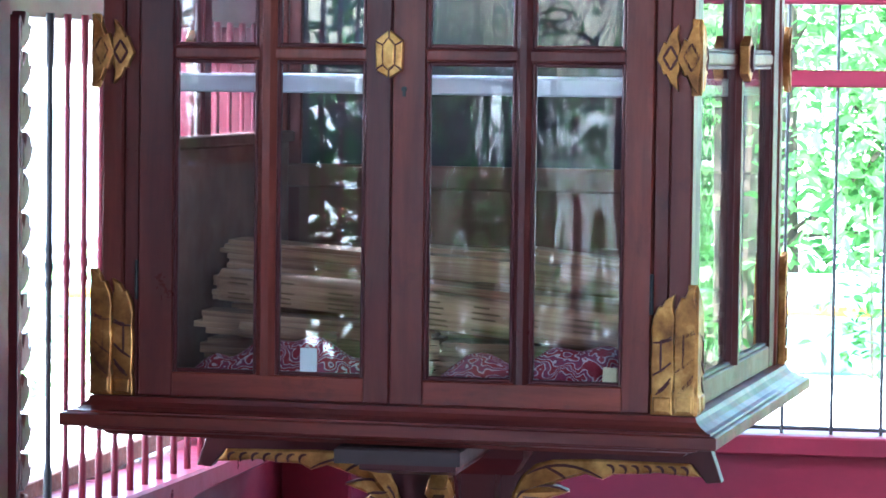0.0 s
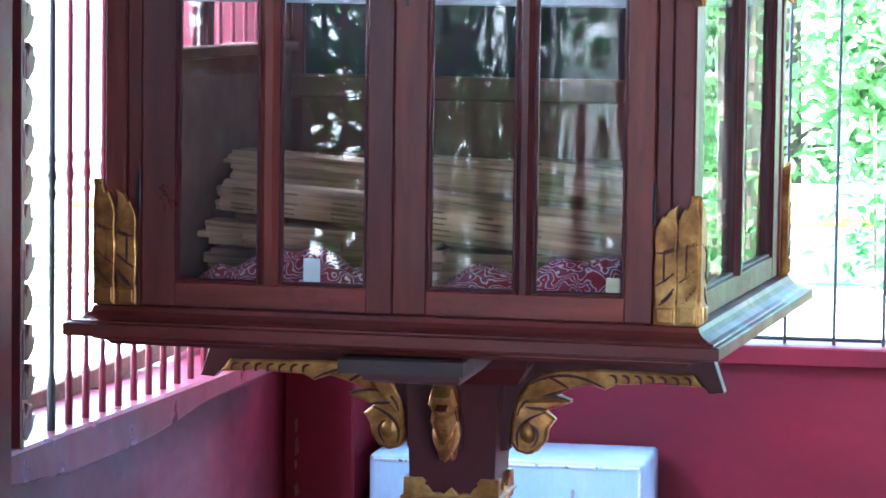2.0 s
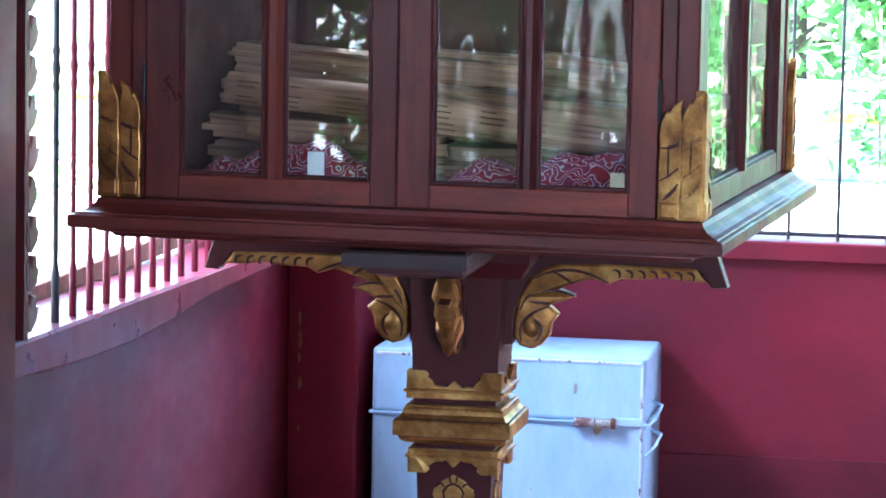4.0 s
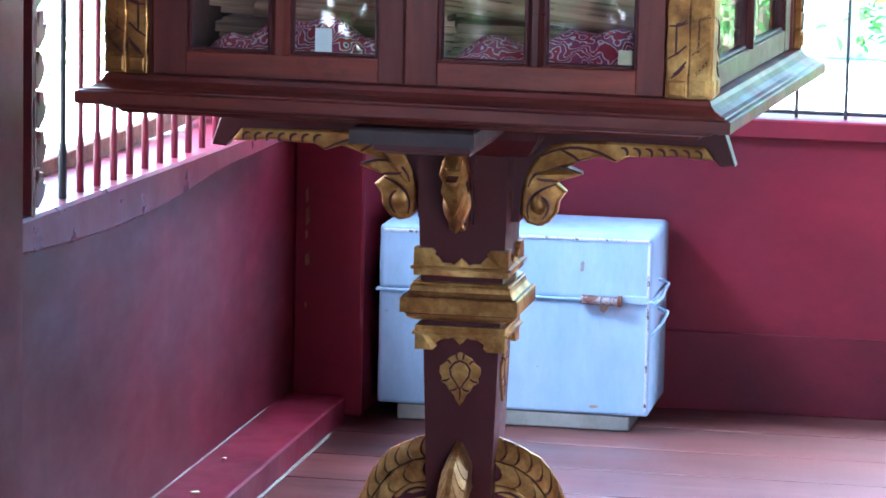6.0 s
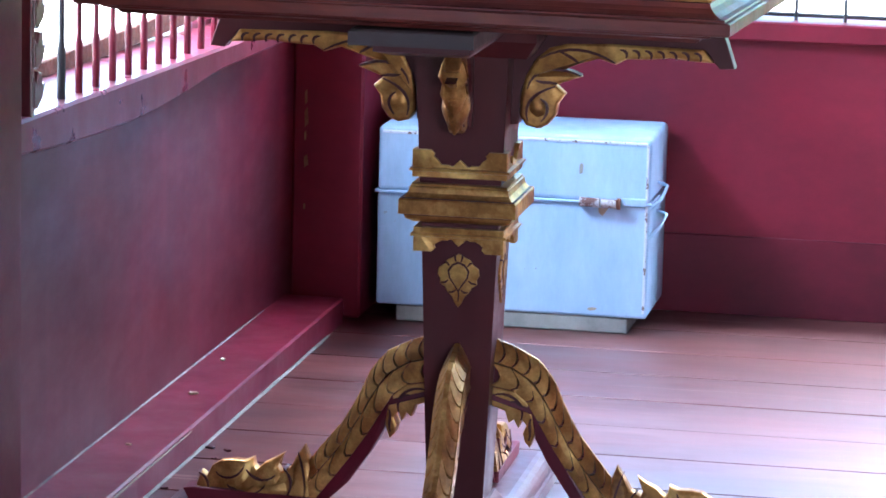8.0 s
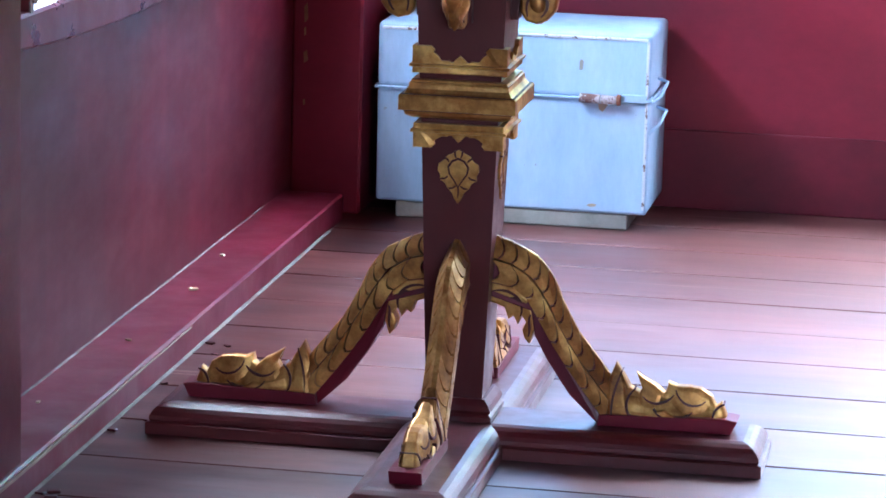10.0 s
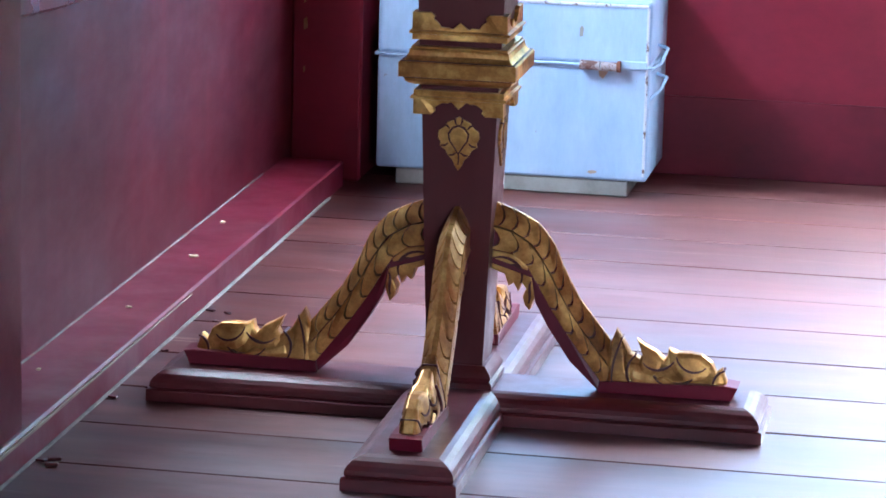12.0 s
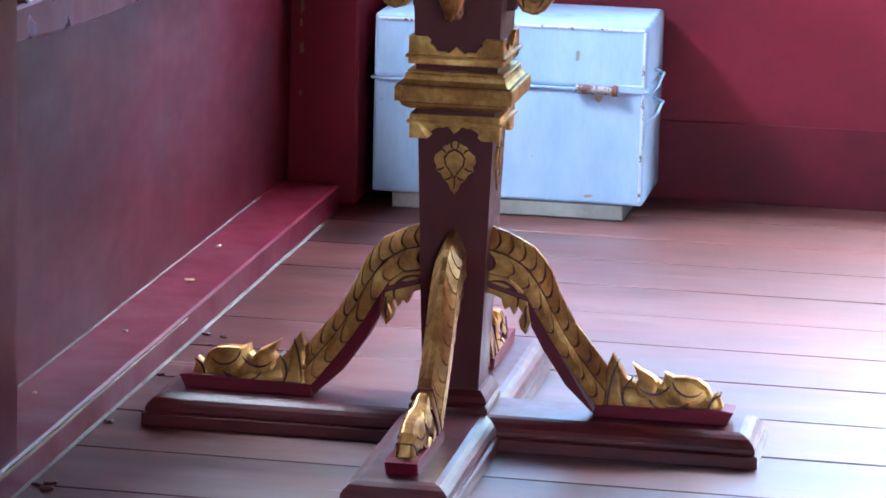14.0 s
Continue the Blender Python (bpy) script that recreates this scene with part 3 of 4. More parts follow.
# ---- the white chest against the wall ----
def chest():
    x0, x1, y0, y1, zb, zs, zt = -1.505, -0.899, 7.256, 7.54, 0.036, 0.292, 0.437
    t = thing("storage_chest", pose(0, 0, 0), "pale blue-white painted chest with chipped edges on cement feet", "chest")
    part("body", box(bmesh.new(), x0, x1, y0, y1, zb, zs - 0.003, 0.006, 2), CHEST, t)
    lid = part("lid", box(bmesh.new(), x0 - 0.001, x1 + 0.001, y0 - 0.001, y1, zs, zt, 0.011, 3), CHEST, t)
    part("edge_strip", box(bmesh.new(), x0 + 0.008, x1 - 0.008, y0 - 0.0035, y0 + 0.004, zt - 0.016, zt - 0.0095, 0.001), CHEST_WORN, lid, "chipped dark edge")
    part("edge_strip", box(bmesh.new(), x1 - 0.0095, x1 - 0.004, y0 - 0.0035, y0 + 0.004, zb + 0.012, zt - 0.016, 0.001), CHEST_WORN, t, "chipped dark edge")
    part("bead", rod(bmesh.new(), (x0 - 0.006, y0 - 0.003, zs), (x1 + 0.006, y0 - 0.003, zs - 0.001), 0.0035, 10), CHEST, t)
    part("bead", rod(bmesh.new(), (x0 - 0.003, y0 - 0.006, zs), (x0 - 0.003, y1, zs), 0.0035, 10), CHEST, t)
    hasp = part("hasp", rod(bmesh.new(), (-1.052, y0 - 0.012, zs + 0.001), (-1.008, y0 - 0.012, zs), 0.0105, 12), HASP, t, "barrel hasp with worn paint")
    part("pin", rod(bmesh.new(), (-1.005, y0 - 0.012, zs), (-0.972, y0 - 0.012, zs - 0.001), 0.0098, 12), HASP, hasp, "rusty hasp pin")
    part("knuckle", rod(bmesh.new(), (-0.970, y0 - 0.012, zs), (-0.962, y0 - 0.012, zs), 0.0125, 12), RUST, hasp)
    part("hasp_strap", box(bmesh.new(), -0.962, -0.905, y0 - 0.007, y0 + 0.002, zs - 0.006, zs + 0.012, 0.002), CHEST, t)
    part("mark", prism(bmesh.new(), [(-1.056, 0.352), (-1.049, 0.354), (-1.047, 0.371), (-1.051, 0.377), (-1.056, 0.372)], 0.0015, at=y0 - 0.001), STONE, lid, "grey worn nick")
    part("rust_spot", prism(bmesh.new(), [(-1.010, 0.268), (-1.002, 0.262), (-0.996, 0.270), (-0.990, 0.279), (-1.012, 0.280)], 0.001, at=y0 - 0.0004), WORN_EDGE, t, "rubbed bare patch")
    part("rust_spot", prism(bmesh.new(), [(-1.030, 0.052), (-1.022, 0.049), (-1.012, 0.051), (-1.008, 0.055), (-1.016, 0.057), (-1.026, 0.056)], 0.001, at=y0 - 0.0004), WORN_EDGE, t, "rubbed bare patch")
    for z, k in ((0.296, 1), (0.232, -1)):
        b = rod(bmesh.new(), (x1 - 0.003, y0 + 0.012, z - 0.018), (x1 + 0.018, y0 + 0.055, z - 0.002 * k), 0.0038, 8)
        rod(b, (x1 + 0.018, y0 + 0.055, z - 0.002 * k), (x1 + 0.026, y0 + 0.10, z + 0.024), 0.0038, 8)
        rod(b, (x1 + 0.026, y0 + 0.10, z + 0.024), (x1 - 0.004, y0 + 0.13, z + 0.028), 0.0038, 8)
        part("handle", b, CHEST, t)
    for a, c in ((x0 + 0.045, x1 - 0.04),):
        part("foot_slab", box(bmesh.new(), a, c, y0 + 0.004, y1 - 0.02, 0.0, zb - 0.0005, 0.003), STONE, t, "grey cement slab")


chest()

# ---- the carved stand ----
AT = pose(-0.972, 5.42, 0, 0, 0, -3.38)
stand = thing("pedestal_stand", pose(-0.974, 5.42, 0, 0, 0, 0.3), "maroon lacquered pedestal with gilded carved legs and brackets", "pedestal")
QUARTERS = [pose(0, 0, 0, 0, 0, 90 * i) for i in range(4)]

# cross of moulded floor runners
FOOT = [(0.000, 0.0), (0.000, 0.019), (0.002, 0.0205), (0.007, 0.0215), (0.005, 0.0245), (0.0055, 0.031), (0.0095, 0.038), (0.016, 0.0445), (0.025, 0.0495), (0.034, 0.052)]
part("floor_runner", rings(bmesh.new(), [(0.518 - i, 0.091 - i, z) for i, z in FOOT]), RED_TRIM, stand)
part("floor_runner", rings(bmesh.new(), [(0.091 - i, 0.522 - i, z + (0.0012 if z > 0.02 else 0)) for i, z in FOOT]), RED_TRIM, stand)

# tapering square shaft
part("shaft", rings(bmesh.new(), [(h, h, z) for h, z in ((0.0445, 0.05), (0.0465, 0.08), (0.0515, 0.2), (0.0615, 0.50), (0.064, 0.56), (0.070, 0.68), (0.074, 0.80), (0.076, 0.90))]), COLUMN, stand)
part("shaft_plinth", rings(bmesh.new(), [(h, h, z) for h, z in ((0.066, 0.0535), (0.066, 0.062), (0.061, 0.066), (0.064, 0.072), (0.060, 0.080), (0.052, 0.090))]), RED_TRIM, stand)
part("collar", rings(bmesh.new(), [(h, h, z) for h, z in ((0.074, 0.562), (0.081, 0.565), (0.087, 0.569), (0.0885, 0.5745), (0.0895, 0.5752), (0.0965, 0.5768), (0.0965, 0.5785), (0.0965, 0.6), (0.095, 0.6022), (0.091, 0.6025), (0.087, 0.6055), (0.0835, 0.611), (0.082, 0.617), (0.082, 0.6205), (0.079, 0.6215), (0.079, 0.625), (0.072, 0.626))]), GOLD, stand, "gilded collar")
part("collar_groove", rings(bmesh.new(), [(0.0895, 0.0895, 0.5742), (0.0895, 0.0895, 0.5765)]), GROOVE, stand)
part("collar_groove", rings(bmesh.new(), [(0.0938, 0.0938, 0.6008), (0.0938, 0.0938, 0.6034)]), GROOVE, stand)


def lace(h, z0, z1, up):
    """A gilded band round the shaft whose corners rise (or hang) in curled tabs, with a little spade in the middle."""
    k = 1 if up else -1
    za, zb = (z0, z1) if up else (z1, z0)
    zm = za + k * 0.021
    side = [(h, zb), (h - 0.030, zb), (h - 0.036, zb - k * 0.006), (h - 0.034, zb - k * 0.011), (h - 0.041, zb - k * 0.016), (h - 0.047, zm), (0.018, zm), (0.013, zm - k * 0.004), (0.008, zm + k * 0.002), (0.0, zm + k * 0.009)]
    pts = [(-h, za), (h, za)] + side + [(-x, z) for x, z in side[::-1][1:]]
    b = bmesh.new()
    for q in QUARTERS:
        c = prism(bmesh.new(), pts, 0.0045, 0.0012)
        for v in c.verts:
            f = (v.co.z - za) / (zb - za)
            v.co.y += -h + 0.004 + 0.0025 * math.sin(math.pi * f)
        merge(b, c, q)
    part("gilded_band", b, GOLD, stand)
    zr = za + k * 0.0125
    part("band_bead", rings(bmesh.new(), [(h - 0.002, h - 0.002, zr - 0.0035), (h + 0.0045, h + 0.0045, zr - 0.002), (h + 0.0045, h + 0.0045, zr + 0.002), (h - 0.002, h - 0.002, zr + 0.0035)]), GOLD, stand)
    part("band_core", rings(bmesh.new(), [(h - 0.003, h - 0.003, min(za, za + k * 0.019)), (h - 0.003, h - 0.003, max(za, za + k * 0.019))]), GOLD, stand)


lace(0.078, 0.636, 0.681, True)
lace(0.0745, 0.513, 0.553, False)

# leaf-shaped rosettes on the four faces
for q in QUARTERS:
    z0, slope = 0.42, 0.0355
    lean = Matrix.Translation((0, -0.0588, z0)) @ pose(0, 0, 0, 2.1) @ Matrix.Translation((0, 0, 0))
    half = [(0.0, 0.090), (0.010, 0.084), (0.019, 0.080), (0.024, 0.072), (0.033, 0.066), (0.0345, 0.055), (0.030, 0.047), (0.031, 0.040), (0.022, 0.034), (0.018, 0.026), (0.010, 0.018), (0.006, 0.008), (0.0, 0.0)]
    r = part("rosette", moved(prism(bmesh.new(), half + [(-x, z) for x, z in half[::-1][1:-1]], 0.004, 0.0012), q @ lean), GOLD, stand, "gilded leaf rosette")
    drop = [(0.0, 0.074), (0.009, 0.070), (0.015, 0.061), (0.013, 0.050), (0.006, 0.040), (0.0, 0.030)]
    ring = [(x * 1.22, 0.053 + (z - 0.053) * 1.18) for x, z in drop]
    part("rosette_groove", moved(prism(bmesh.new(), ring + [(-x, z) for x, z in ring[::-1][1:-1]], 0.0046), q @ lean), GROOVE, r)
    part("rosette_drop", moved(prism(bmesh.new(), drop + [(-x, z) for x, z in drop[::-1][1:-1]], 0.0062, 0.0012), q @ lean), GOLD, r)
    b = bmesh.new()
    for sx in (-1, 1):
        for line in ([(0.017, 0.046), (0.022, 0.042), (0.030, 0.041)], [(0.015, 0.070), (0.019, 0.075), (0.023, 0.076)], [(0.004, 0.077), (0.006, 0.083), (0.006, 0.088)], [(0.004, 0.030), (0.010, 0.026), (0.016, 0.026)]):
            prism(b, strip([(sx * x, z) for x, z in line], 0.0034), 0.0046)
    prism(b, strip([(0.0, 0.032), (0.0008, 0.022), (0.0, 0.010)], 0.0026), 0.0046)
    tagged(part("rosette_groove", moved(b, q @ lean), GROOVE, r), kind="stuff")

SPINE = [(0.052, 0.361), (0.091, 0.349), (0.130, 0.330), (0.158, 0.300), (0.178, 0.254), (0.206, 0.207), (0.246, 0.160), (0.269, 0.132)]
INNER = [(0.050, 0.285), (0.093, 0.279), (0.121, 0.256), (0.144, 0.214), (0.173, 0.170), (0.207, 0.126), (0.235, 0.092), (0.257, 0.066)]
UNDER = [(0.123, 0.240), (0.131, 0.198), (0.153, 0.160), (0.193, 0.104), (0.246, 0.054)]
FLAME = [(0.258, 0.062), (0.256, 0.110), (0.262, 0.138), (0.272, 0.164), (0.285, 0.146), (0.297, 0.124), (0.314, 0.116), (0.320, 0.126), (0.307, 0.149), (0.326, 0.138), (0.343, 0.130), (0.356, 0.118), (0.361, 0.124), (0.363, 0.138), (0.378, 0.132), (0.400, 0.133), (0.420, 0.131), (0.438, 0.120), (0.446, 0.103), (0.456, 0.112), (0.465, 0.088), (0.461, 0.066)]
BLOCK = [(0.244, 0.0525), (0.248, 0.076), (0.300, 0.079), (0.468, 0.086), (0.485, 0.084), (0.474, 0.0525)]
TOOTH = [(0.050, 0.282), (0.094, 0.276), (0.117, 0.258), (0.128, 0.230), (0.129, 0.206), (0.121, 0.183), (0.112, 0.192), (0.108, 0.206), (0.114, 0.220), (0.106, 0.230), (0.100, 0.214), (0.092, 0.228), (0.083, 0.222), (0.076, 0.242), (0.050, 0.250)]
SPINE, INNER, UNDER, FLAME, BLOCK, TOOTH = ([(0.05 + (x - 0.05) * 0.966, max(z - 0.020 * (x - 0.05), 0.0525)) for x, z in c] for c in (SPINE, INNER, UNDER, FLAME, BLOCK, TOOTH))


def leg_point(s, w):
    a, b = along(INNER, s), along(SPINE, s)
    return a[0] + (b[0] - a[0]) * w, a[1] + (b[1] - a[1]) * w


def leg_half(w):
    return 0.0225 - 0.0195 * max(0, (w - 0.45) / 0.55) ** 1.3


def leg_plate(bm, cells, grow):
    """A plate through the leg over the outline cells (s, w): thick within, drawn to a ridge along the back."""
    f, k = [], []
    for s, w in cells:
        x, z = leg_point(s, w)
        h = leg_half(w) + grow
        f.append(bm.verts.new((x, -h, z)))
        k.append(bm.verts.new((x, h, z)))
    n = len(cells)
    mid_f = bm.verts.new(sum((v.co for v in f), Vector()) / n + Vector((0, -0.0008, 0)))
    mid_k = bm.verts.new(sum((v.co for v in k), Vector()) / n + Vector((0, 0.0008, 0)))
    for i in range(n):
        j = (i + 1) % n
        bm.faces.new((f[i], k[i], k[j], f[j]))
        bm.faces.new((mid_f, f[i], f[j]))
        bm.faces.new((mid_k, k[j], k[i]))


FOOT_LOBES = (
    ((0.262, 0.064), (0.258, 0.105), (0.264, 0.138), (0.272, 0.160), (0.282, 0.145), (0.289, 0.124), (0.291, 0.100), (0.297, 0.080), (0.303, 0.066)),
    ((0.309, 0.147), (0.326, 0.137), (0.342, 0.128), (0.352, 0.115), (0.349, 0.100), (0.336, 0.093), (0.321, 0.096), (0.313, 0.108), (0.319, 0.124)),
    ((0.364, 0.136), (0.378, 0.131), (0.400, 0.132), (0.419, 0.129), (0.434, 0.117), (0.437, 0.104), (0.427, 0.093), (0.410, 0.087), (0.390, 0.089), (0.375, 0.099), (0.367, 0.114)),
    ((0.455, 0.110), (0.463, 0.090), (0.459, 0.069), (0.441, 0.067), (0.433, 0.080), (0.443, 0.095)),
    ((0.307, 0.067), (0.300, 0.086), (0.304, 0.099), (0.312, 0.090), (0.335, 0.085), (0.358, 0.093), (0.375, 0.083), (0.405, 0.079), (0.426, 0.080), (0.430, 0.067)),
)


def lobe(o, half, rise, thin):
    """A swelling leaf over the outline o, on both faces of a plate: edge, shoulder and crown."""
    b = bmesh.new()
    n = len(o)
    cx, cz = sum(p[0] for p in o) / n, sum(p[1] for p in o) / n
    for side in (-1, 1):
        loops = []
        for shrink, up in ((1.0, -0.004), (0.96, 0.25), (0.72, 0.8), (0.36, 1.0)):
            row = []
            for x, z in o:
                px, pz = cx + (x - cx) * shrink, cz + (z - cz) * shrink
                row.append(b.verts.new((px, side * (half * thin(px, pz) + rise * up), pz)))
            loops.append(row)
        for lo, hi in zip(loops, loops[1:]):
            for i in range(n):
                b.faces.new((lo[i], lo[(i + 1) % n], hi[(i + 1) % n], hi[i]))
        b.faces.new(loops[-1])
    return b


def carved_leg():
    leg = part("carved_leg", bmesh.new(), RED, stand, "carved gilded leg with red underside")
    b = bmesh.new()
    prism(b, [(0.050, 0.354)] + [(x - 0.003, z - 0.003) for x, z in SPINE] + [(0.262, 0.060)] + UNDER[::-1] + [(0.05, 0.26)], 0.0200, 0.002, thin=None)
    for v in b.verts:
        w = 1.0 if any(abs(v.co.x - x) + abs(v.co.z - z) < 0.012 for x, z in SPINE) else 0.0
        v.co.y *= 0.08 if w else 1.0
    b.to_mesh(leg.data)
    b.free()
    g = 0.0062
    for row, (w0, w1, off, n) in enumerate(((0.0, 0.50, 0.0, 8), (0.535, 1.0, 0.5, 12))):
        ds = 1 / n
        for i in range(-1, n):
            s0, s1 = (i + off) * ds + g, (i + 1 + off) * ds - g
            bow = 0.42 * ds
            top = [(s0 + bow * (1 - (2 * q - 1) ** 2), w0 + (w1 - w0) * q) for q in (0, 0.25, 0.5, 0.75, 1)]
            end = [(s1 + bow * (1 - (2 * q - 1) ** 2), w0 + (w1 - w0) * q) for q in (1, 0.75, 0.5, 0.25, 0)]
            cells = [(min(max(s, 0.0), 1.0), w) for s, w in top + end]
            if s1 > 0.03 and cells[0][0] < 0.985:
                sc = bmesh.new()
                leg_plate(sc, cells, 0.0012)
                part("scale", sc, GOLD, leg)
    thin = lambda x, z: (1.0 - 0.6 * min(max((z - 0.08) / 0.06, 0), 1)) * (1.0 - 0.45 * min(max((x - 0.38) / 0.065, 0), 1))
    part("flame_foot", prism(bmesh.new(), FLAME, 0.0215, 0.004, thin=thin), GOLD, leg, "gilded flame-shaped leaf foot")
    for o in FOOT_LOBES:
        o = [(0.05 + (x - 0.05) * 0.966, max(z - 0.020 * (x - 0.05), 0.064)) for x, z in o]
        part("flame_leaf", lobe(o, 0.0222, 0.0028, thin), GOLD, leg)
    lines = bmesh.new()
    for c in (((0.262, 0.064), (0.256, 0.10), (0.27, 0.13), (0.275, 0.146)), ((0.295, 0.066), (0.278, 0.085), (0.284, 0.105), (0.299, 0.118)), ((0.33, 0.086), (0.345, 0.064), (0.38, 0.068), (0.395, 0.085)), ((0.312, 0.106), (0.326, 0.090), (0.352, 0.094), (0.363, 0.112)), ((0.366, 0.120), (0.372, 0.096), (0.402, 0.088), (0.416, 0.104)), ((0.43, 0.066), (0.424, 0.085), (0.436, 0.098), (0.447, 0.10))):
        prism(lines, strip(bezier(c), 0.0040), 0.0222, thin=lambda x, z: thin(x, z) + 0.15)
    tagged(part("carving", lines, GROOVE, leg), kind="stuff")
    part("scroll", prism(bmesh.new(), TOOTH, 0.0185, 0.0035), GOLD, leg, "gilded leaf scroll")
    cut = bmesh.new()
    for c in (((0.055, 0.268), (0.08, 0.276), (0.10, 0.262), (0.108, 0.244)), ((0.084, 0.258), (0.098, 0.262), (0.110, 0.246), (0.103, 0.228)), ((0.120, 0.232), (0.114, 0.220), (0.122, 0.210), (0.117, 0.194))):
        prism(cut, strip(bezier(c), 0.0048), 0.0191)
    tagged(part("carving", cut, GROOVE, leg), kind="stuff")
    block = part("foot_block", prism(bmesh.new(), BLOCK, 0.0265, 0.002), RED, leg, "red painted foot block")
    return leg


first = carved_leg()
for q in QUARTERS[1:]:
    copy_thing(first, q)

# scroll brackets that carry the top
BR_GOLD = [(0.112, 0.832), (0.132, 0.850), (0.160, 0.858), (0.232, 0.861), (0.383, 0.858), (0.400, 0.836), (0.366, 0.837), (0.330, 0.841), (0.299, 0.837), (0.259, 0.836), (0.241, 0.826), (0.214, 0.835), (0.181, 0.825), (0.154, 0.813), (0.186, 0.803), (0.163, 0.795), (0.143, 0.788), (0.160, 0.774), (0.148, 0.757), (0.145, 0.738), (0.132, 0.722), (0.115, 0.716), (0.097, 0.721), (0.087, 0.735), (0.086, 0.766), (0.094, 0.802)]
BR_RED = [(0.064, 0.720), (0.084, 0.722), (0.088, 0.78), (0.108, 0.828), (0.140, 0.850), (0.385, 0.856), (0.410, 0.826), (0.434, 0.828), (0.412, 0.892), (0.070, 0.892)]


def scroll_bracket(arm):
    """A curled leaf against the shaft; with an arm it runs out under the top, without one it ends at the bearer."""
    red = BR_RED if arm else BR_RED[:5] + [(0.170, 0.856), (0.170, 0.880), (0.070, 0.880)]
    gold = BR_GOLD if arm else BR_GOLD[:3] + BR_GOLD[12:]
    br = part("scroll_bracket", prism(bmesh.new(), red, 0.019, 0.002), COLUMN, stand, "carved scroll bracket, gilded leaves on maroon")
    part("gilded_leaf", prism(bmesh.new(), gold, 0.0215 if arm else 0.0150, 0.005, thin=lambda x, z: 1.0 - 0.5 * min(max((x - 0.11) / 0.05, 0), 1) if z < 0.82 else 1.0), GOLD, br, "gilded curling leaf")
    curls = [((0.100, 0.728), (0.090, 0.760), (0.112, 0.776), (0.143, 0.786)), ((0.098, 0.780), (0.105, 0.815), (0.140, 0.822), (0.184, 0.805)), ((0.112, 0.795), (0.122, 0.790), (0.136, 0.794), (0.146, 0.790)), ((0.122, 0.728), (0.136, 0.742), (0.134, 0.758), (0.120, 0.765))]
    if arm:
        curls += [((0.118, 0.832), (0.160, 0.856), (0.200, 0.852), (0.241, 0.829)), ((0.150, 0.844), (0.165, 0.838), (0.175, 0.832), (0.182, 0.826))]
        for i in range(7):
            x = 0.258 + 0.020 * i
            curls.append(((x, 0.838), (x + 0.004, 0.846), (x - 0.002, 0.852), (x - 0.010, 0.851)))
    b = bmesh.new()
    for c in curls:
        prism(b, strip(bezier(c), 0.0050), 0.0222 if arm else 0.0157, thin=lambda x, z: 1.0 - 0.45 * min(max((x - 0.11) / 0.05, 0), 1) if z < 0.82 else 1.0)
    tagged(part("carving", b, GROOVE, br), kind="stuff")
    bud = bmesh.new()
    bmesh.ops.create_uvsphere(bud, u_segments=14, v_segments=12, radius=1)
    for v in bud.verts:
        k = 1.0 - (0.35 if arm else 0.72) * max(0, -v.co.z) ** 1.6
        v.co = Vector((v.co.x * 0.023 * k, v.co.y * 0.0235 * k, v.co.z * (0.036 if arm else 0.044)))
    part("bud", moved(bud, pose(0.113 if arm else 0.126, 0, 0.750 if arm else 0.758, 0, -10, 0)), GOLD, br, "gilded bud", smooth=True)
    if not arm:
        # overlapping leaves fold over the bud that faces the room
        for z, w, h in ((0.775, 0.022, 0.040), (0.805, 0.024, 0.034)):
            o = [(0, -h), (w * 0.5, -h * 0.45), (w, h * 0.25), (w * 0.7, h), (-w * 0.7, h), (-w, h * 0.25), (-w * 0.5, -h * 0.45)]
            leaf = lobe(o, 0.004, 0.006, lambda x, q: 1.0)
            part("bud_leaf", moved(leaf, pose(0.146 + (z - 0.775) * 0.3, 0, z, 0, 14, 0) @ pose(0, 0, 0, 0, 0, 90)), GOLD, br)
    return br


copy_thing(scroll_bracket(True), QUARTERS[2])
copy_thing(moved_part := scroll_bracket(False), QUARTERS[3])
moved_part.matrix_basis = QUARTERS[1]

# crossed bearers under the cabinet
bear = [(0.0, 0.893), (0.0, 0.914), (0.004, 0.9175)]
part("bearer", moved(rings(bmesh.new(), [(0.096 - i, 0.462 - i, z) for i, z in bear]), pose(-0.012, 0, 0)), BEAM, stand, "dull grey-brown bearer beam")
part("bearer", rings(bmesh.new(), [(0.430 - i, 0.094 - i, z + 0.0006) for i, z in bear]), BEAM, stand, "dull grey-brown bearer beam")
part("bearer_block", rings(bmesh.new(), [(0.060, 0.36, 0.868), (0.074, 0.44, 0.882), (0.074, 0.44, 0.8935)]), COLUMN, stand)
part("bearer_block", rings(bmesh.new(), [(0.110, 0.110, 0.84), (0.128, 0.128, 0.868), (0.128, 0.128, 0.8935)]), COLUMN, stand)

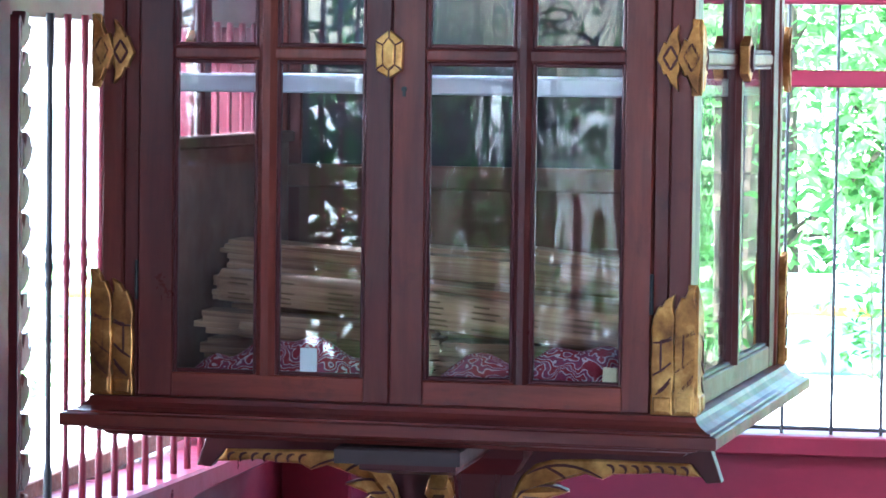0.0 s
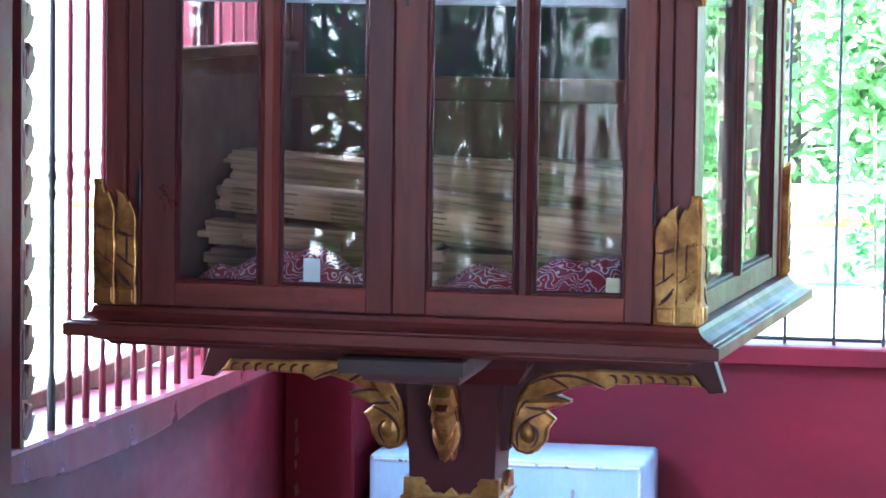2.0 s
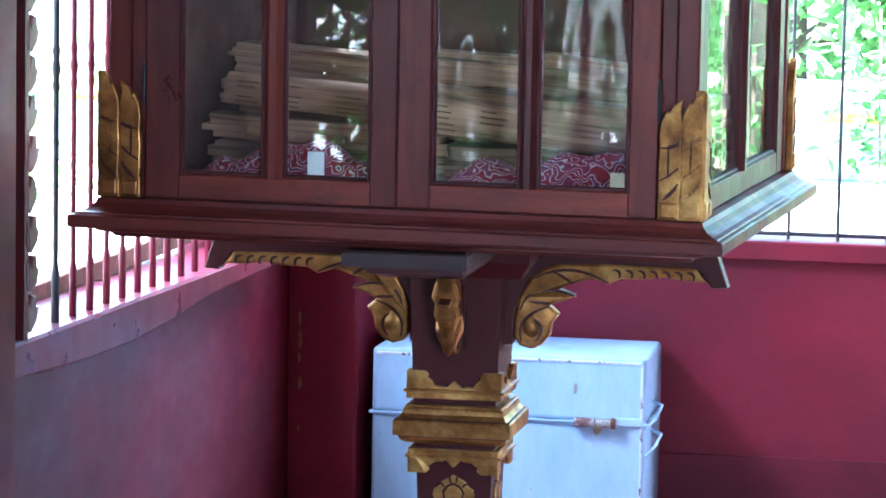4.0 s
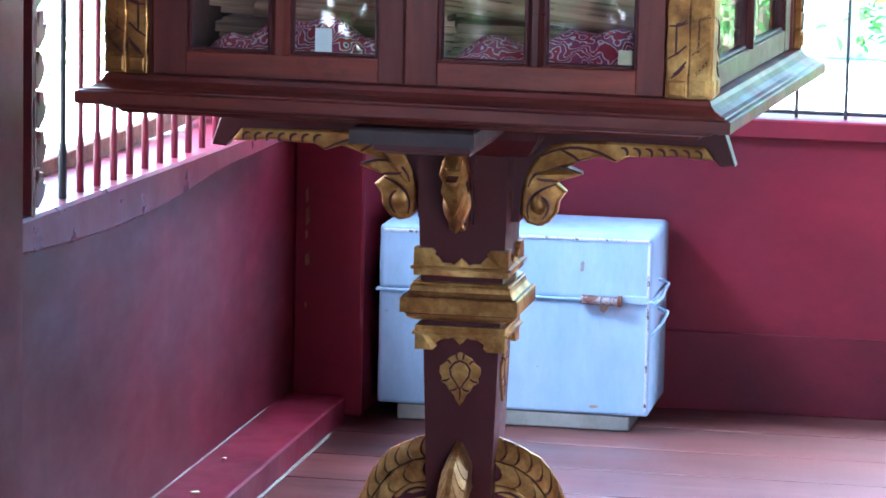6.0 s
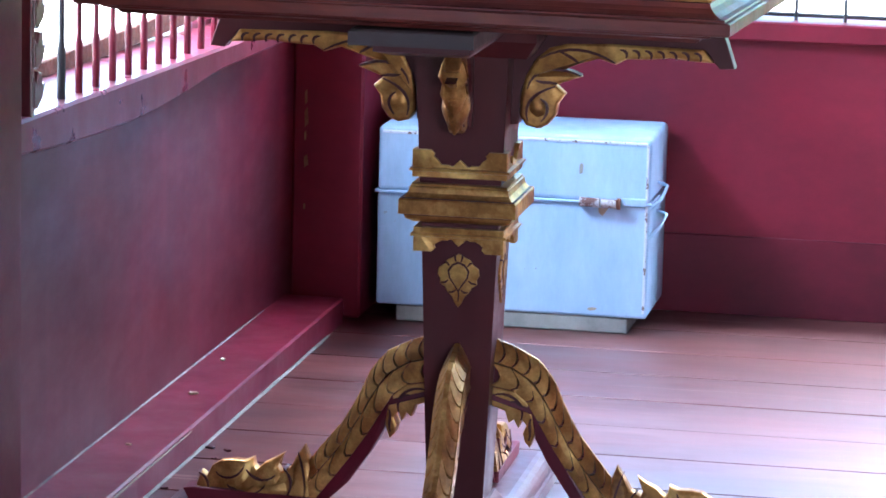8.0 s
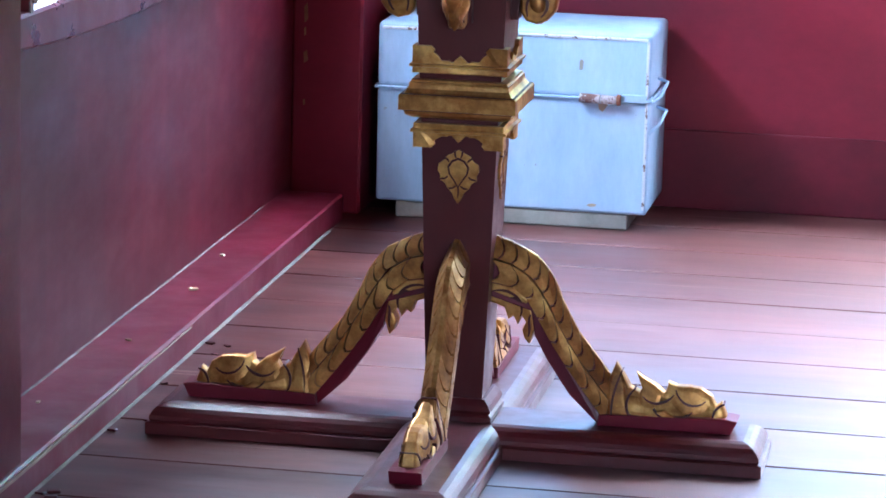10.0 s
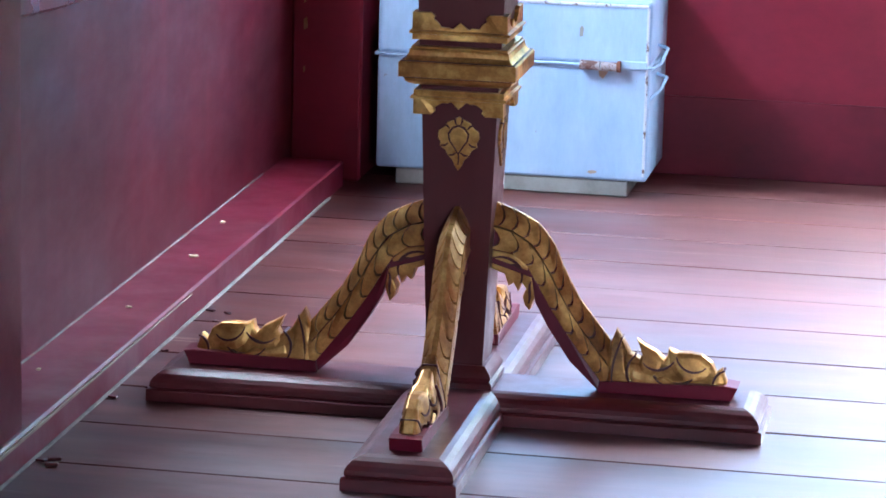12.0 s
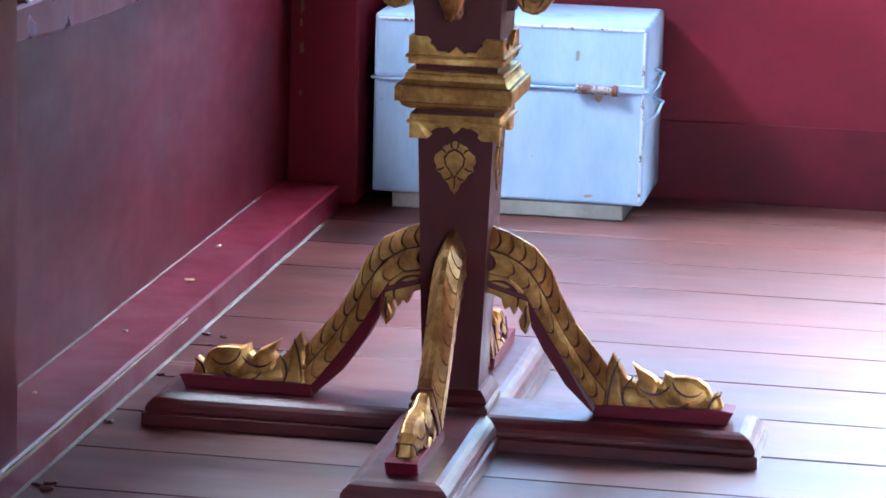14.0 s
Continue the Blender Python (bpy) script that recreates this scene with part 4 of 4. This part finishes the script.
# ---- the glazed cabinet ----
cabinet = thing("manuscript_cabinet", AT, "dark varnished hardwood cabinet with glazed doors and gilded corners", "cabinet")
LEDGE = [(0.090, 0.919), (0.060, 0.921), (0.054, 0.927), (0.038, 0.931), (0.034, 0.935), (0.016, 0.936), (0.010, 0.9375), (0.004, 0.9378), (0.002, 0.940), (0.002, 0.956), (0.005, 0.958), (0.011, 0.9585), (0.012, 0.961), (0.020, 0.963), (0.029, 0.968), (0.036, 0.975), (0.039, 0.982), (0.044, 0.983)]
part("ledge", rings(bmesh.new(), [(0.507 - i, 0.507 - i, z) for i, z in LEDGE]), WOOD, cabinet, "moulded overhanging ledge")
W, H0, H1 = 0.456, 0.980, 2.02
part("floor_panel", box(bmesh.new(), -W + 0.02, W - 0.02, -W + 0.02, W - 0.02, 0.981, 0.993), WOOD_OLD, cabinet)
for sx in (-1, 1):
    for sy in (-1, 1):
        b = box(bmesh.new(), min(sx * W, sx * (W - 0.034)), max(sx * W, sx * (W - 0.034)), min(sy * W, sy * (W - 0.034)), max(sy * W, sy * (W - 0.034)), 0.9825, H1, 0.003)
        part("corner_post", b, WOOD_UP, cabinet)
        xa, xb = sorted((sx * (W - 0.0345), sx * (W - 0.058)))
        part("post_fillet", box(bmesh.new(), xa, xb, *sorted((sy * (W - 0.007), sy * (W - 0.030))), 0.9825, H1, 0.002), WOOD_UP, cabinet)
part("cornice", rings(bmesh.new(), [(W + d, W + d, z) for d, z in ((0.0, H1), (0.02, H1 + 0.01), (0.03, H1 + 0.04), (0.05, H1 + 0.05), (0.05, H1 + 0.08))]), WOOD, cabinet)

ROWS_Z = ((1.021, 1.497), (1.517, 1.962))


def glazed_leaf(x0, x1, cols, z0, z1, name, wavy=False):
    """A framed leaf in the plane y = 0, front towards -y: stiles, rails, glazing bars and one pane to each opening."""
    d = thing(name, Matrix(), "", "")
    f, k = -0.011, 0.011
    stops = [x0] + [v for c in cols for v in c] + [x1]
    part("stile", box(bmesh.new(), x0, cols[0][0], f, k, z0, z1, 0.002), WOOD_UP, d)
    part("stile", box(bmesh.new(), cols[-1][1], x1, f, k, z0, z1, 0.002), WOOD_UP, d)
    inner = (cols[0][0] - 0.001, cols[-1][1] + 0.001)
    part("rail", box(bmesh.new(), *inner, f + 0.0005, k - 0.0005, z0, ROWS_Z[0][0], 0.002), WOOD, d)
    part("rail", box(bmesh.new(), *inner, f + 0.0005, k - 0.0005, ROWS_Z[1][1], z1, 0.002), WOOD, d)
    b = bmesh.new()
    for a, c in zip(cols, cols[1:]):
        prism_pts = [(a[1], f + 0.004), ((a[1] * 0.7 + c[0] * 0.3), f - 0.004), ((a[1] * 0.3 + c[0] * 0.7), f - 0.004), (c[0], f + 0.004), (c[0], k - 0.003), (a[1], k - 0.003)]
        lo = [b.verts.new((x, y, ROWS_Z[0][0] - 0.001)) for x, y in prism_pts]
        hi = [b.verts.new((x, y, ROWS_Z[1][1] + 0.001)) for x, y in prism_pts]
        for i in range(6):
            b.faces.new((lo[i], lo[(i + 1) % 6], hi[(i + 1) % 6], hi[i]))
        b.faces.new(lo)
        b.faces.new(hi[::-1])
    box(b, *inner, f + 0.002, k - 0.004, ROWS_Z[0][1], ROWS_Z[1][0], 0.004, 2)
    part("glazing_bar", b, WOOD_UP, d)
    # narrow moulded lips round each opening
    lip = bmesh.new()
    for c in cols:
        for za, zb in ROWS_Z:
            box(lip, c[0] - 0.0005, c[0] + 0.006, f + 0.004, k - 0.005, za, zb, 0.002)
            box(lip, c[1] - 0.006, c[1] + 0.0005, f + 0.004, k - 0.005, za, zb, 0.002)
            box(lip, c[0] + 0.005, c[1] - 0.005, f + 0.0045, k - 0.0055, za - 0.0005, za + 0.006, 0.002)
            box(lip, c[0] + 0.005, c[1] - 0.005, f + 0.0045, k - 0.0055, zb - 0.006, zb + 0.0005, 0.002)
    part("glazing_lip", lip, COLUMN, d)
    for c in cols:
        for za, zb in ROWS_Z:
            p = part("pane", box(bmesh.new(), c[0] + 0.002, c[1] - 0.002, 0.001, 0.004, za + 0.002, zb - 0.002), GLASS_WAVY if wavy else GLASS, d)
            p.visible_shadow = False
    return d


def fix(d, m):
    d.parent = cabinet
    d.matrix_basis = m
    return d


door = fix(glazed_leaf(-0.397, -0.0006, ((-0.342, -0.209), (-0.180, -0.041)), 0.9835, 2.005, "door"), pose(0, -W + 0.012, 0))
door = fix(glazed_leaf(0.0006, 0.397, ((0.052, 0.189), (0.213, 0.354)), 0.9835, 2.005, "door", True), pose(0, -W + 0.012, 0))
SIDE = ((-0.365, -0.018), (0.018, 0.365))
fix(glazed_leaf(-0.421, 0.421, SIDE, 0.9835, 2.005, "side_window"), pose(W - 0.014, 0, 0, 0, 0, 90))
fix(glazed_leaf(-0.421, 0.421, SIDE, 0.9835, 2.005, "side_window"), pose(-W + 0.014, 0, 0, 0, 0, -90))
part("back_panel", box(bmesh.new(), -0.42, 0.42, W - 0.030, W - 0.0215, 0.9835, 1.29), WOOD_OLD, cabinet, "plain brown board back")
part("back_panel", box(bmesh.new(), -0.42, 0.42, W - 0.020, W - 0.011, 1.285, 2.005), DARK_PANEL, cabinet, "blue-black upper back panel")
part("side_panel", box(bmesh.new(), -W + 0.028, -W + 0.038, -0.42, 0.42, 0.994, 1.352, 0.002), WOOD_OLD, cabinet, "plain brown board inside the side window")
part("side_panel", box(bmesh.new(), -W + 0.027, -W + 0.050, -0.42, 0.42, 1.353, 1.372, 0.003), WOOD_OLD, cabinet)
part("back_rail", box(bmesh.new(), -0.42, 0.42, W - 0.045, W - 0.008, 1.272, 1.314, 0.004), WOOD_OLD, cabinet)
part("back_rail", box(bmesh.new(), -0.42, 0.42, W - 0.040, W - 0.010, 1.165, 1.176, 0.003), WOOD_OLD, cabinet)
part("shelf", box(bmesh.new(), -0.418, 0.418, -0.36, 0.43, 1.447, 1.474, 0.003), SHELF_WHITE, cabinet, "greyish white shelf edge")
part("ceiling_panel", box(bmesh.new(), -0.43, 0.43, -0.43, 0.43, 2.006, 2.018), WOOD, cabinet)


# gilded corner guards: tall leaf plates at the foot, diamond leaves higher up
def guard(m, lobes, tall, name="corner_guard"):
    b, lines = bmesh.new(), bmesh.new()
    for i, (x0, w, h, z) in enumerate(lobes):
        if tall:
            o = [(0, 0), (w, 0), (w, 0.16 * h), (w * 0.95, 0.19 * h), (w, 0.22 * h), (w * 1.05, 0.45 * h), (w * 0.98, 0.62 * h), (w * 1.06, 0.80 * h), (w * 0.92, 0.90 * h), (w * 1.02, h), (w * 0.62, 0.955 * h), (w * 0.48, 0.90 * h), (w * 0.32, 0.90 * h), (w * 0.08, 0.80 * h), (0, 0.70 * h), (w * 0.05, 0.6 * h), (0, 0.45 * h), (w * 0.03, 0.22 * h), (w * 0.06, 0.19 * h), (0, 0.16 * h)]
            for c in (((0.45, 0.62), (0.45, 0.36)), ((0.45, 0.62), (0.9, 0.65)), ((0.1, 0.33), (0.9, 0.44)), ((0.35, 0.20), (0.9, 0.31)), ((0.25, 0.17), (0.85, 0.275)), ((0.1, 0.60), (0.95, 0.63))):
                prism(lines, strip([(x0 + c[0][0] * w, z + c[0][1] * h), (x0 + (c[0][0] + c[1][0]) / 2 * w, z + ((c[0][1] + c[1][1]) / 2 - 0.012) * h), (x0 + c[1][0] * w, z + c[1][1] * h)], 0.0034), 0.0085)
        else:
            o = [(0, 0.48 * h), (w * 0.22, 0.66 * h), (w * 0.30, 0.74 * h), (w * 0.42, 0.72 * h), (w * 0.62, 0.88 * h), (w * 0.95, h), (w * 0.90, 0.82 * h), (w, 0.70 * h), (w, 0.32 * h), (w * 0.9, 0.22 * h), (w * 0.96, 0), (w * 0.58, 0.13 * h), (w * 0.44, 0.26 * h), (w * 0.3, 0.25 * h), (w * 0.2, 0.36 * h)]
            q = ((0.62, 0.68), (0.92, 0.50), (0.62, 0.32), (0.30, 0.50))
            for a, c in zip(q, q[1:] + q[:1]):
                prism(lines, strip([(x0 + a[0] * w, z + a[1] * h), (x0 + (a[0] + c[0]) / 2 * w, z + (a[1] + c[1]) / 2 * h), (x0 + c[0] * w, z + c[1] * h)], 0.0040), 0.0085)
        prism(b, [(x0 + x, z + y) for x, y in o], 0.0085 if i else 0.0065, 0.0028)
        bump_pts = [(x0 + w * 0.12, z + 0.02 * h), (x0 + w * 0.88, z + 0.02 * h), (x0 + w * 0.88, z + 0.15 * h), (x0 + w * 0.12, z + 0.15 * h)]
        if tall:
            prism(b, bump_pts, 0.010, 0.003)
    g = part(name, moved(b, m), GOLD, cabinet, "gilded carved leaf guard")
    tagged(part("carving", moved(lines, m), GROOVE, g), kind="stuff")


MIRROR = Matrix.Diagonal((-1, 1, 1, 1))
for sx in (-1, 1):
    flip = MIRROR if sx < 0 else Matrix()
    for turn in (0, 90, 180, 270):
        # each face carries its guards at both ends
        face = pose(0, 0, 0, 0, 0, turn) @ Matrix.Translation((0, -W - 0.006, 0)) @ flip
        if turn == 90 and sx > 0:
            # at the rear of the east face only the outer leaf is left
            guard(face, ((0.445, 0.022, 0.193, 0.9835),), True)
            guard(face, ((0.445, 0.024, 0.112, 1.452),), False)
            continue
        guard(face, ((0.400, 0.034, 0.178, 0.9835), (0.4335, 0.034, 0.193, 0.9835)), True)
        guard(face, ((0.402, 0.034, 0.098, 1.458), (0.432, 0.036, 0.112, 1.452)), False)
hexa = [(0.0, -0.036), (0.020, -0.024), (0.021, 0.020), (0.0, 0.036), (-0.021, 0.020), (-0.020, -0.024)]
for turn in (90, 270):
    knob = part("bar_rosette", moved(prism(bmesh.new(), [(x, z + 1.508) for x, z in hexa], 0.008, 0.002, at=-W - 0.006), pose(0, 0, 0, 0, 0, turn)), GOLD, cabinet, "gilded six-sided rosette on the glazing bar")
    part("rosette_boss", moved(prism(bmesh.new(), [(x * 0.5, z * 0.6 + 1.508) for x, z in hexa], 0.006, 0.002, at=-W - 0.013), pose(0, 0, 0, 0, 0, turn)), GROOVE, knob)
plate = part("lock_plate", prism(bmesh.new(), [(x - 0.003, z + 1.508) for x, z in hexa], 0.006, 0.002, at=-W - 0.003), GOLD, cabinet, "gilded six-sided lock ornament")
small = [(x * 0.42 - 0.003, z * 0.66 + 1.508) for x, z in hexa]
part("lock_boss", prism(bmesh.new(), small, 0.005, 0.002, at=-W - 0.008), GOLD, plate)
b = bmesh.new()
for i in range(6):
    a, c = hexa[i], hexa[(i + 1) % 6]
    p, q = (a[0] * 0.42, a[1] * 0.66), (c[0] * 0.42, c[1] * 0.66)
    prism(b, strip([(p[0] - 0.003, p[1] + 1.508), ((p[0] + q[0]) / 2 - 0.003, (p[1] + q[1]) / 2 + 1.508), (q[0] - 0.003, q[1] + 1.508)], 0.0042), 0.0012, at=-W - 0.0090)
    prism(b, strip([(p[0] - 0.003, p[1] + 1.508), (a[0] * 0.8 - 0.003, a[1] * 0.85 + 1.508), (a[0] - 0.003, a[1] + 1.508)], 0.003), 0.0012, at=-W - 0.0085)
tagged(part("carving", b, GROOVE, plate), kind="stuff")
b = rod(bmesh.new(), (0.019, -W - 0.002, 1.456), (0.019, -W + 0.004, 1.456), 0.0042, 10)
box(b, 0.0168, 0.0212, -W - 0.0015, -W + 0.004, 1.445, 1.456)
part("keyhole", b, IRON, cabinet)
part("hinge", rod(bmesh.new(), (0.3985, -W - 0.002, 1.13), (0.3985, -W - 0.002, 1.19), 0.003, 8), IRON, cabinet)
part("hinge", rod(bmesh.new(), (-0.3985, -W - 0.002, 1.13), (-0.3985, -W - 0.002, 1.19), 0.003, 8), IRON, cabinet)

# ---- what lies in the cabinet ----
def bundle(x, y, z, length, depth, height, tilt, turn, seed, label):
    """A pressed stack of palm leaves between boards, its long edge to the front, with uneven leaf ends."""
    rnd = random.Random(seed)
    t = thing("manuscript_bundle", AT @ pose(x, y, z, 0, tilt, turn), label, "manuscript", "palm-leaf manuscripts in the cabinet")
    n = max(4, int(height / 0.0075))
    for i in range(n):
        a = -length / 2 + rnd.uniform(-0.012, 0.012)
        b = length / 2 + rnd.uniform(-0.012, 0.012)
        dy = rnd.uniform(-0.004, 0.004)
        part("leaf_layer", box(bmesh.new(), a, b, -depth / 2 + dy, depth / 2 + dy, height * i / n, height * (i + 0.98) / n), LEAF_BOOK, t)


BUNDLES = ((-0.19, -0.10, 0.994, 0.40, 0.10, 0.055, 0, 2), (0.20, -0.12, 0.994, 0.40, 0.10, 0.06, 0, -3), (-0.19, -0.16, 1.052, 0.38, 0.08, 0.036, 3.0, 4), (0.20, -0.17, 1.060, 0.44, 0.08, 0.040, 4.0, -3), (-0.13, -0.10, 1.094, 0.48, 0.09, 0.046, 4.0, 1), (0.16, -0.12, 1.106, 0.48, 0.10, 0.028, 4.5, 2), (-0.20, 0.06, 1.10, 0.42, 0.10, 0.085, 4.0, 0), (0.11, 0.00, 1.140, 0.46, 0.09, 0.036, 3.5, 2), (0.24, -0.05, 1.172, 0.22, 0.08, 0.018, 7.0, 8), (0.05, 0.05, 1.168, 0.34, 0.08, 0.022, 2.0, -4), (-0.18, 0.06, 0.994, 0.42, 0.11, 0.10, 0, 0), (0.19, 0.06, 0.994, 0.42, 0.11, 0.14, 0, 0))
for i, (x, y, z, l, d, h, ti, tu) in enumerate(BUNDLES):
    bundle(x, y, z, l, d, h, ti, tu, i, "stack of yellowed palm-leaf manuscripts in the cabinet")


def roll(x, y, z, length, r, tilt, label, columns=0):
    """A rolled sheet; columns of unreadable writing run round its front as short dark bars."""
    t = thing("paper_roll", AT @ pose(x, y, z, 0, tilt, 0), label, "paper roll")
    b = bmesh.new()
    pts = [((r - 0.0007 * i) * math.cos(i * 0.42), (r - 0.0007 * i) * math.sin(i * 0.42)) for i in range(34)]
    lo = [b.verts.new((-length / 2, p[0], p[1])) for p in pts]
    hi = [b.verts.new((length / 2, p[0], p[1])) for p in pts]
    for i in range(len(pts) - 1):
        b.faces.new((lo[i], lo[i + 1], hi[i + 1], hi[i]))
    sheet = part("sheet", b, LEAF_BOOK, t, smooth=True)
    rng = random.Random(int(length * 1000))
    if columns:
        ink = bmesh.new()
        for c in range(columns):
            x0 = -length / 2 + length * (c + 0.25) / columns
            for row in range(5):
                if rng.random() < 0.2:
                    continue
                a = math.radians(148 + 15 * row)
                w = length / columns * rng.uniform(0.25, 0.55)
                bar = box(bmesh.new(), x0, x0 + w, -0.0004, 0.0004, -0.0013, 0.0013)
                merge(ink, bar, Matrix.Translation((0, (r + 0.0004) * math.cos(a), (r + 0.0004) * math.sin(a))) @ Matrix.Rotation(a - math.pi, 4, "X"))
        tagged(part("writing", ink, CHIP, sheet, "faded unreadable writing"), kind="stuff")


roll(0.185, -0.245, 1.092, 0.40, 0.035, 5.5, "thick roll of yellowed written paper in the cabinet", 5)
roll(-0.175, -0.215, 1.125, 0.33, 0.031, 4.5, "thick roll of yellowed written paper in the cabinet", 4)
roll(0.275, -0.20, 1.163, 0.13, 0.022, 5.0, "rolled yellowed paper lying on the manuscripts")
roll(-0.22, -0.24, 1.063, 0.16, 0.017, 4.0, "rolled yellowed paper lying on the manuscripts")


def cloth(x0, x1, seed):
    rnd = np.random.default_rng(seed)
    t = thing("folded_cloth", AT @ pose(0, 0, 0), "red and white paisley cloth bundled on the cabinet floor", "cloth")
    b = bmesh.new()
    nx, ny = 44, 12
    ph = rnd.uniform(0, 6, 4)
    grid = []
    for i in range(nx + 1):
        row = []
        for j in range(ny + 1):
            s, q = i / nx, j / ny
            x = x0 + (x1 - x0) * s
            hump = math.sin(math.pi * min(q * 1.05, 1)) ** 0.6
            top = 0.060 + 0.014 * math.sin(s * 9 + ph[0]) + 0.007 * math.sin(s * 23 + ph[1])
            y = -0.375 + 0.13 * q + 0.006 * math.sin(s * 17 + ph[2])
            row.append(b.verts.new((x, y, 0.9945 + top * hump * min(1, 6 * s, 6 * (1 - s)))))
        grid.append(row)
    for i in range(nx):
        for j in range(ny):
            b.faces.new((grid[i][j], grid[i + 1][j], grid[i + 1][j + 1], grid[i][j + 1]))
    part("cloth", b, CLOTH, t, smooth=True)


cloth(-0.37, -0.02, 1)
cloth(0.03, 0.38, 2)
tagged(part("paper_tag", moved(box(bmesh.new(), -0.013, 0.013, -0.0008, 0.0008, 0, 0.036), AT @ pose(-0.130, -0.4385, 1.0265, 0, 0, 0)), PAPER), "small white paper tag stuck inside the glass", "tag")
tagged(part("paper_tag", moved(box(bmesh.new(), -0.013, 0.013, -0.0008, 0.0008, 0, 0.022), AT @ pose(0.336, -0.4385, 1.0265, 0, 3, 0)), STRAW), "small yellowed paper tag stuck inside the glass", "tag")

# ---- litter on the floor ----
rnd = random.Random(9)
for i in range(14):
    y = rnd.uniform(4.9, 6.7)
    x = rnd.uniform(-1.555, -1.50) if i % 3 else rnd.uniform(-1.66, -1.60)
    z = 0.0 if i % 3 else 0.0565
    s = rnd.uniform(0.003, 0.007)
    c = box(bmesh.new(), -s * 1.6, s * 1.6, -s, s, 0, s * 0.8, s * 0.25)
    tagged(part("crumb", moved(c, pose(x, y, z, 0, 0, rnd.uniform(0, 180))), STRAW if i % 3 == 0 else GROOVE), "small dry crumb of litter by the wall", "litter")

# ---- floorboards, pieces of the floor ----
rnd = random.Random(21)
shapes = {}
for k in range(42):
    y1 = 7.574 - 0.24 * k
    if y1 < SOUTH:
        break
    x = -1.88
    first = rnd.choice((2.4, 2.9, 3.4, 3.8))
    for ln in (first, 6.2 - first):
        ln = round(ln, 2)
        if ln not in shapes:
            c = box(bmesh.new(), 0, ln - 0.003, -0.2365, 0, -0.028, 0, 0.0018)
            me = bpy.data.meshes.new("floorboard")
            c.to_mesh(me)
            c.free()
            me.materials.append(BOARD)
            shapes[ln] = me
        ob = new("floorboard", shapes[ln])
        ob.parent = floor
        ob.location = (x, y1, rnd.uniform(-0.0012, 0.0))
        x += ln
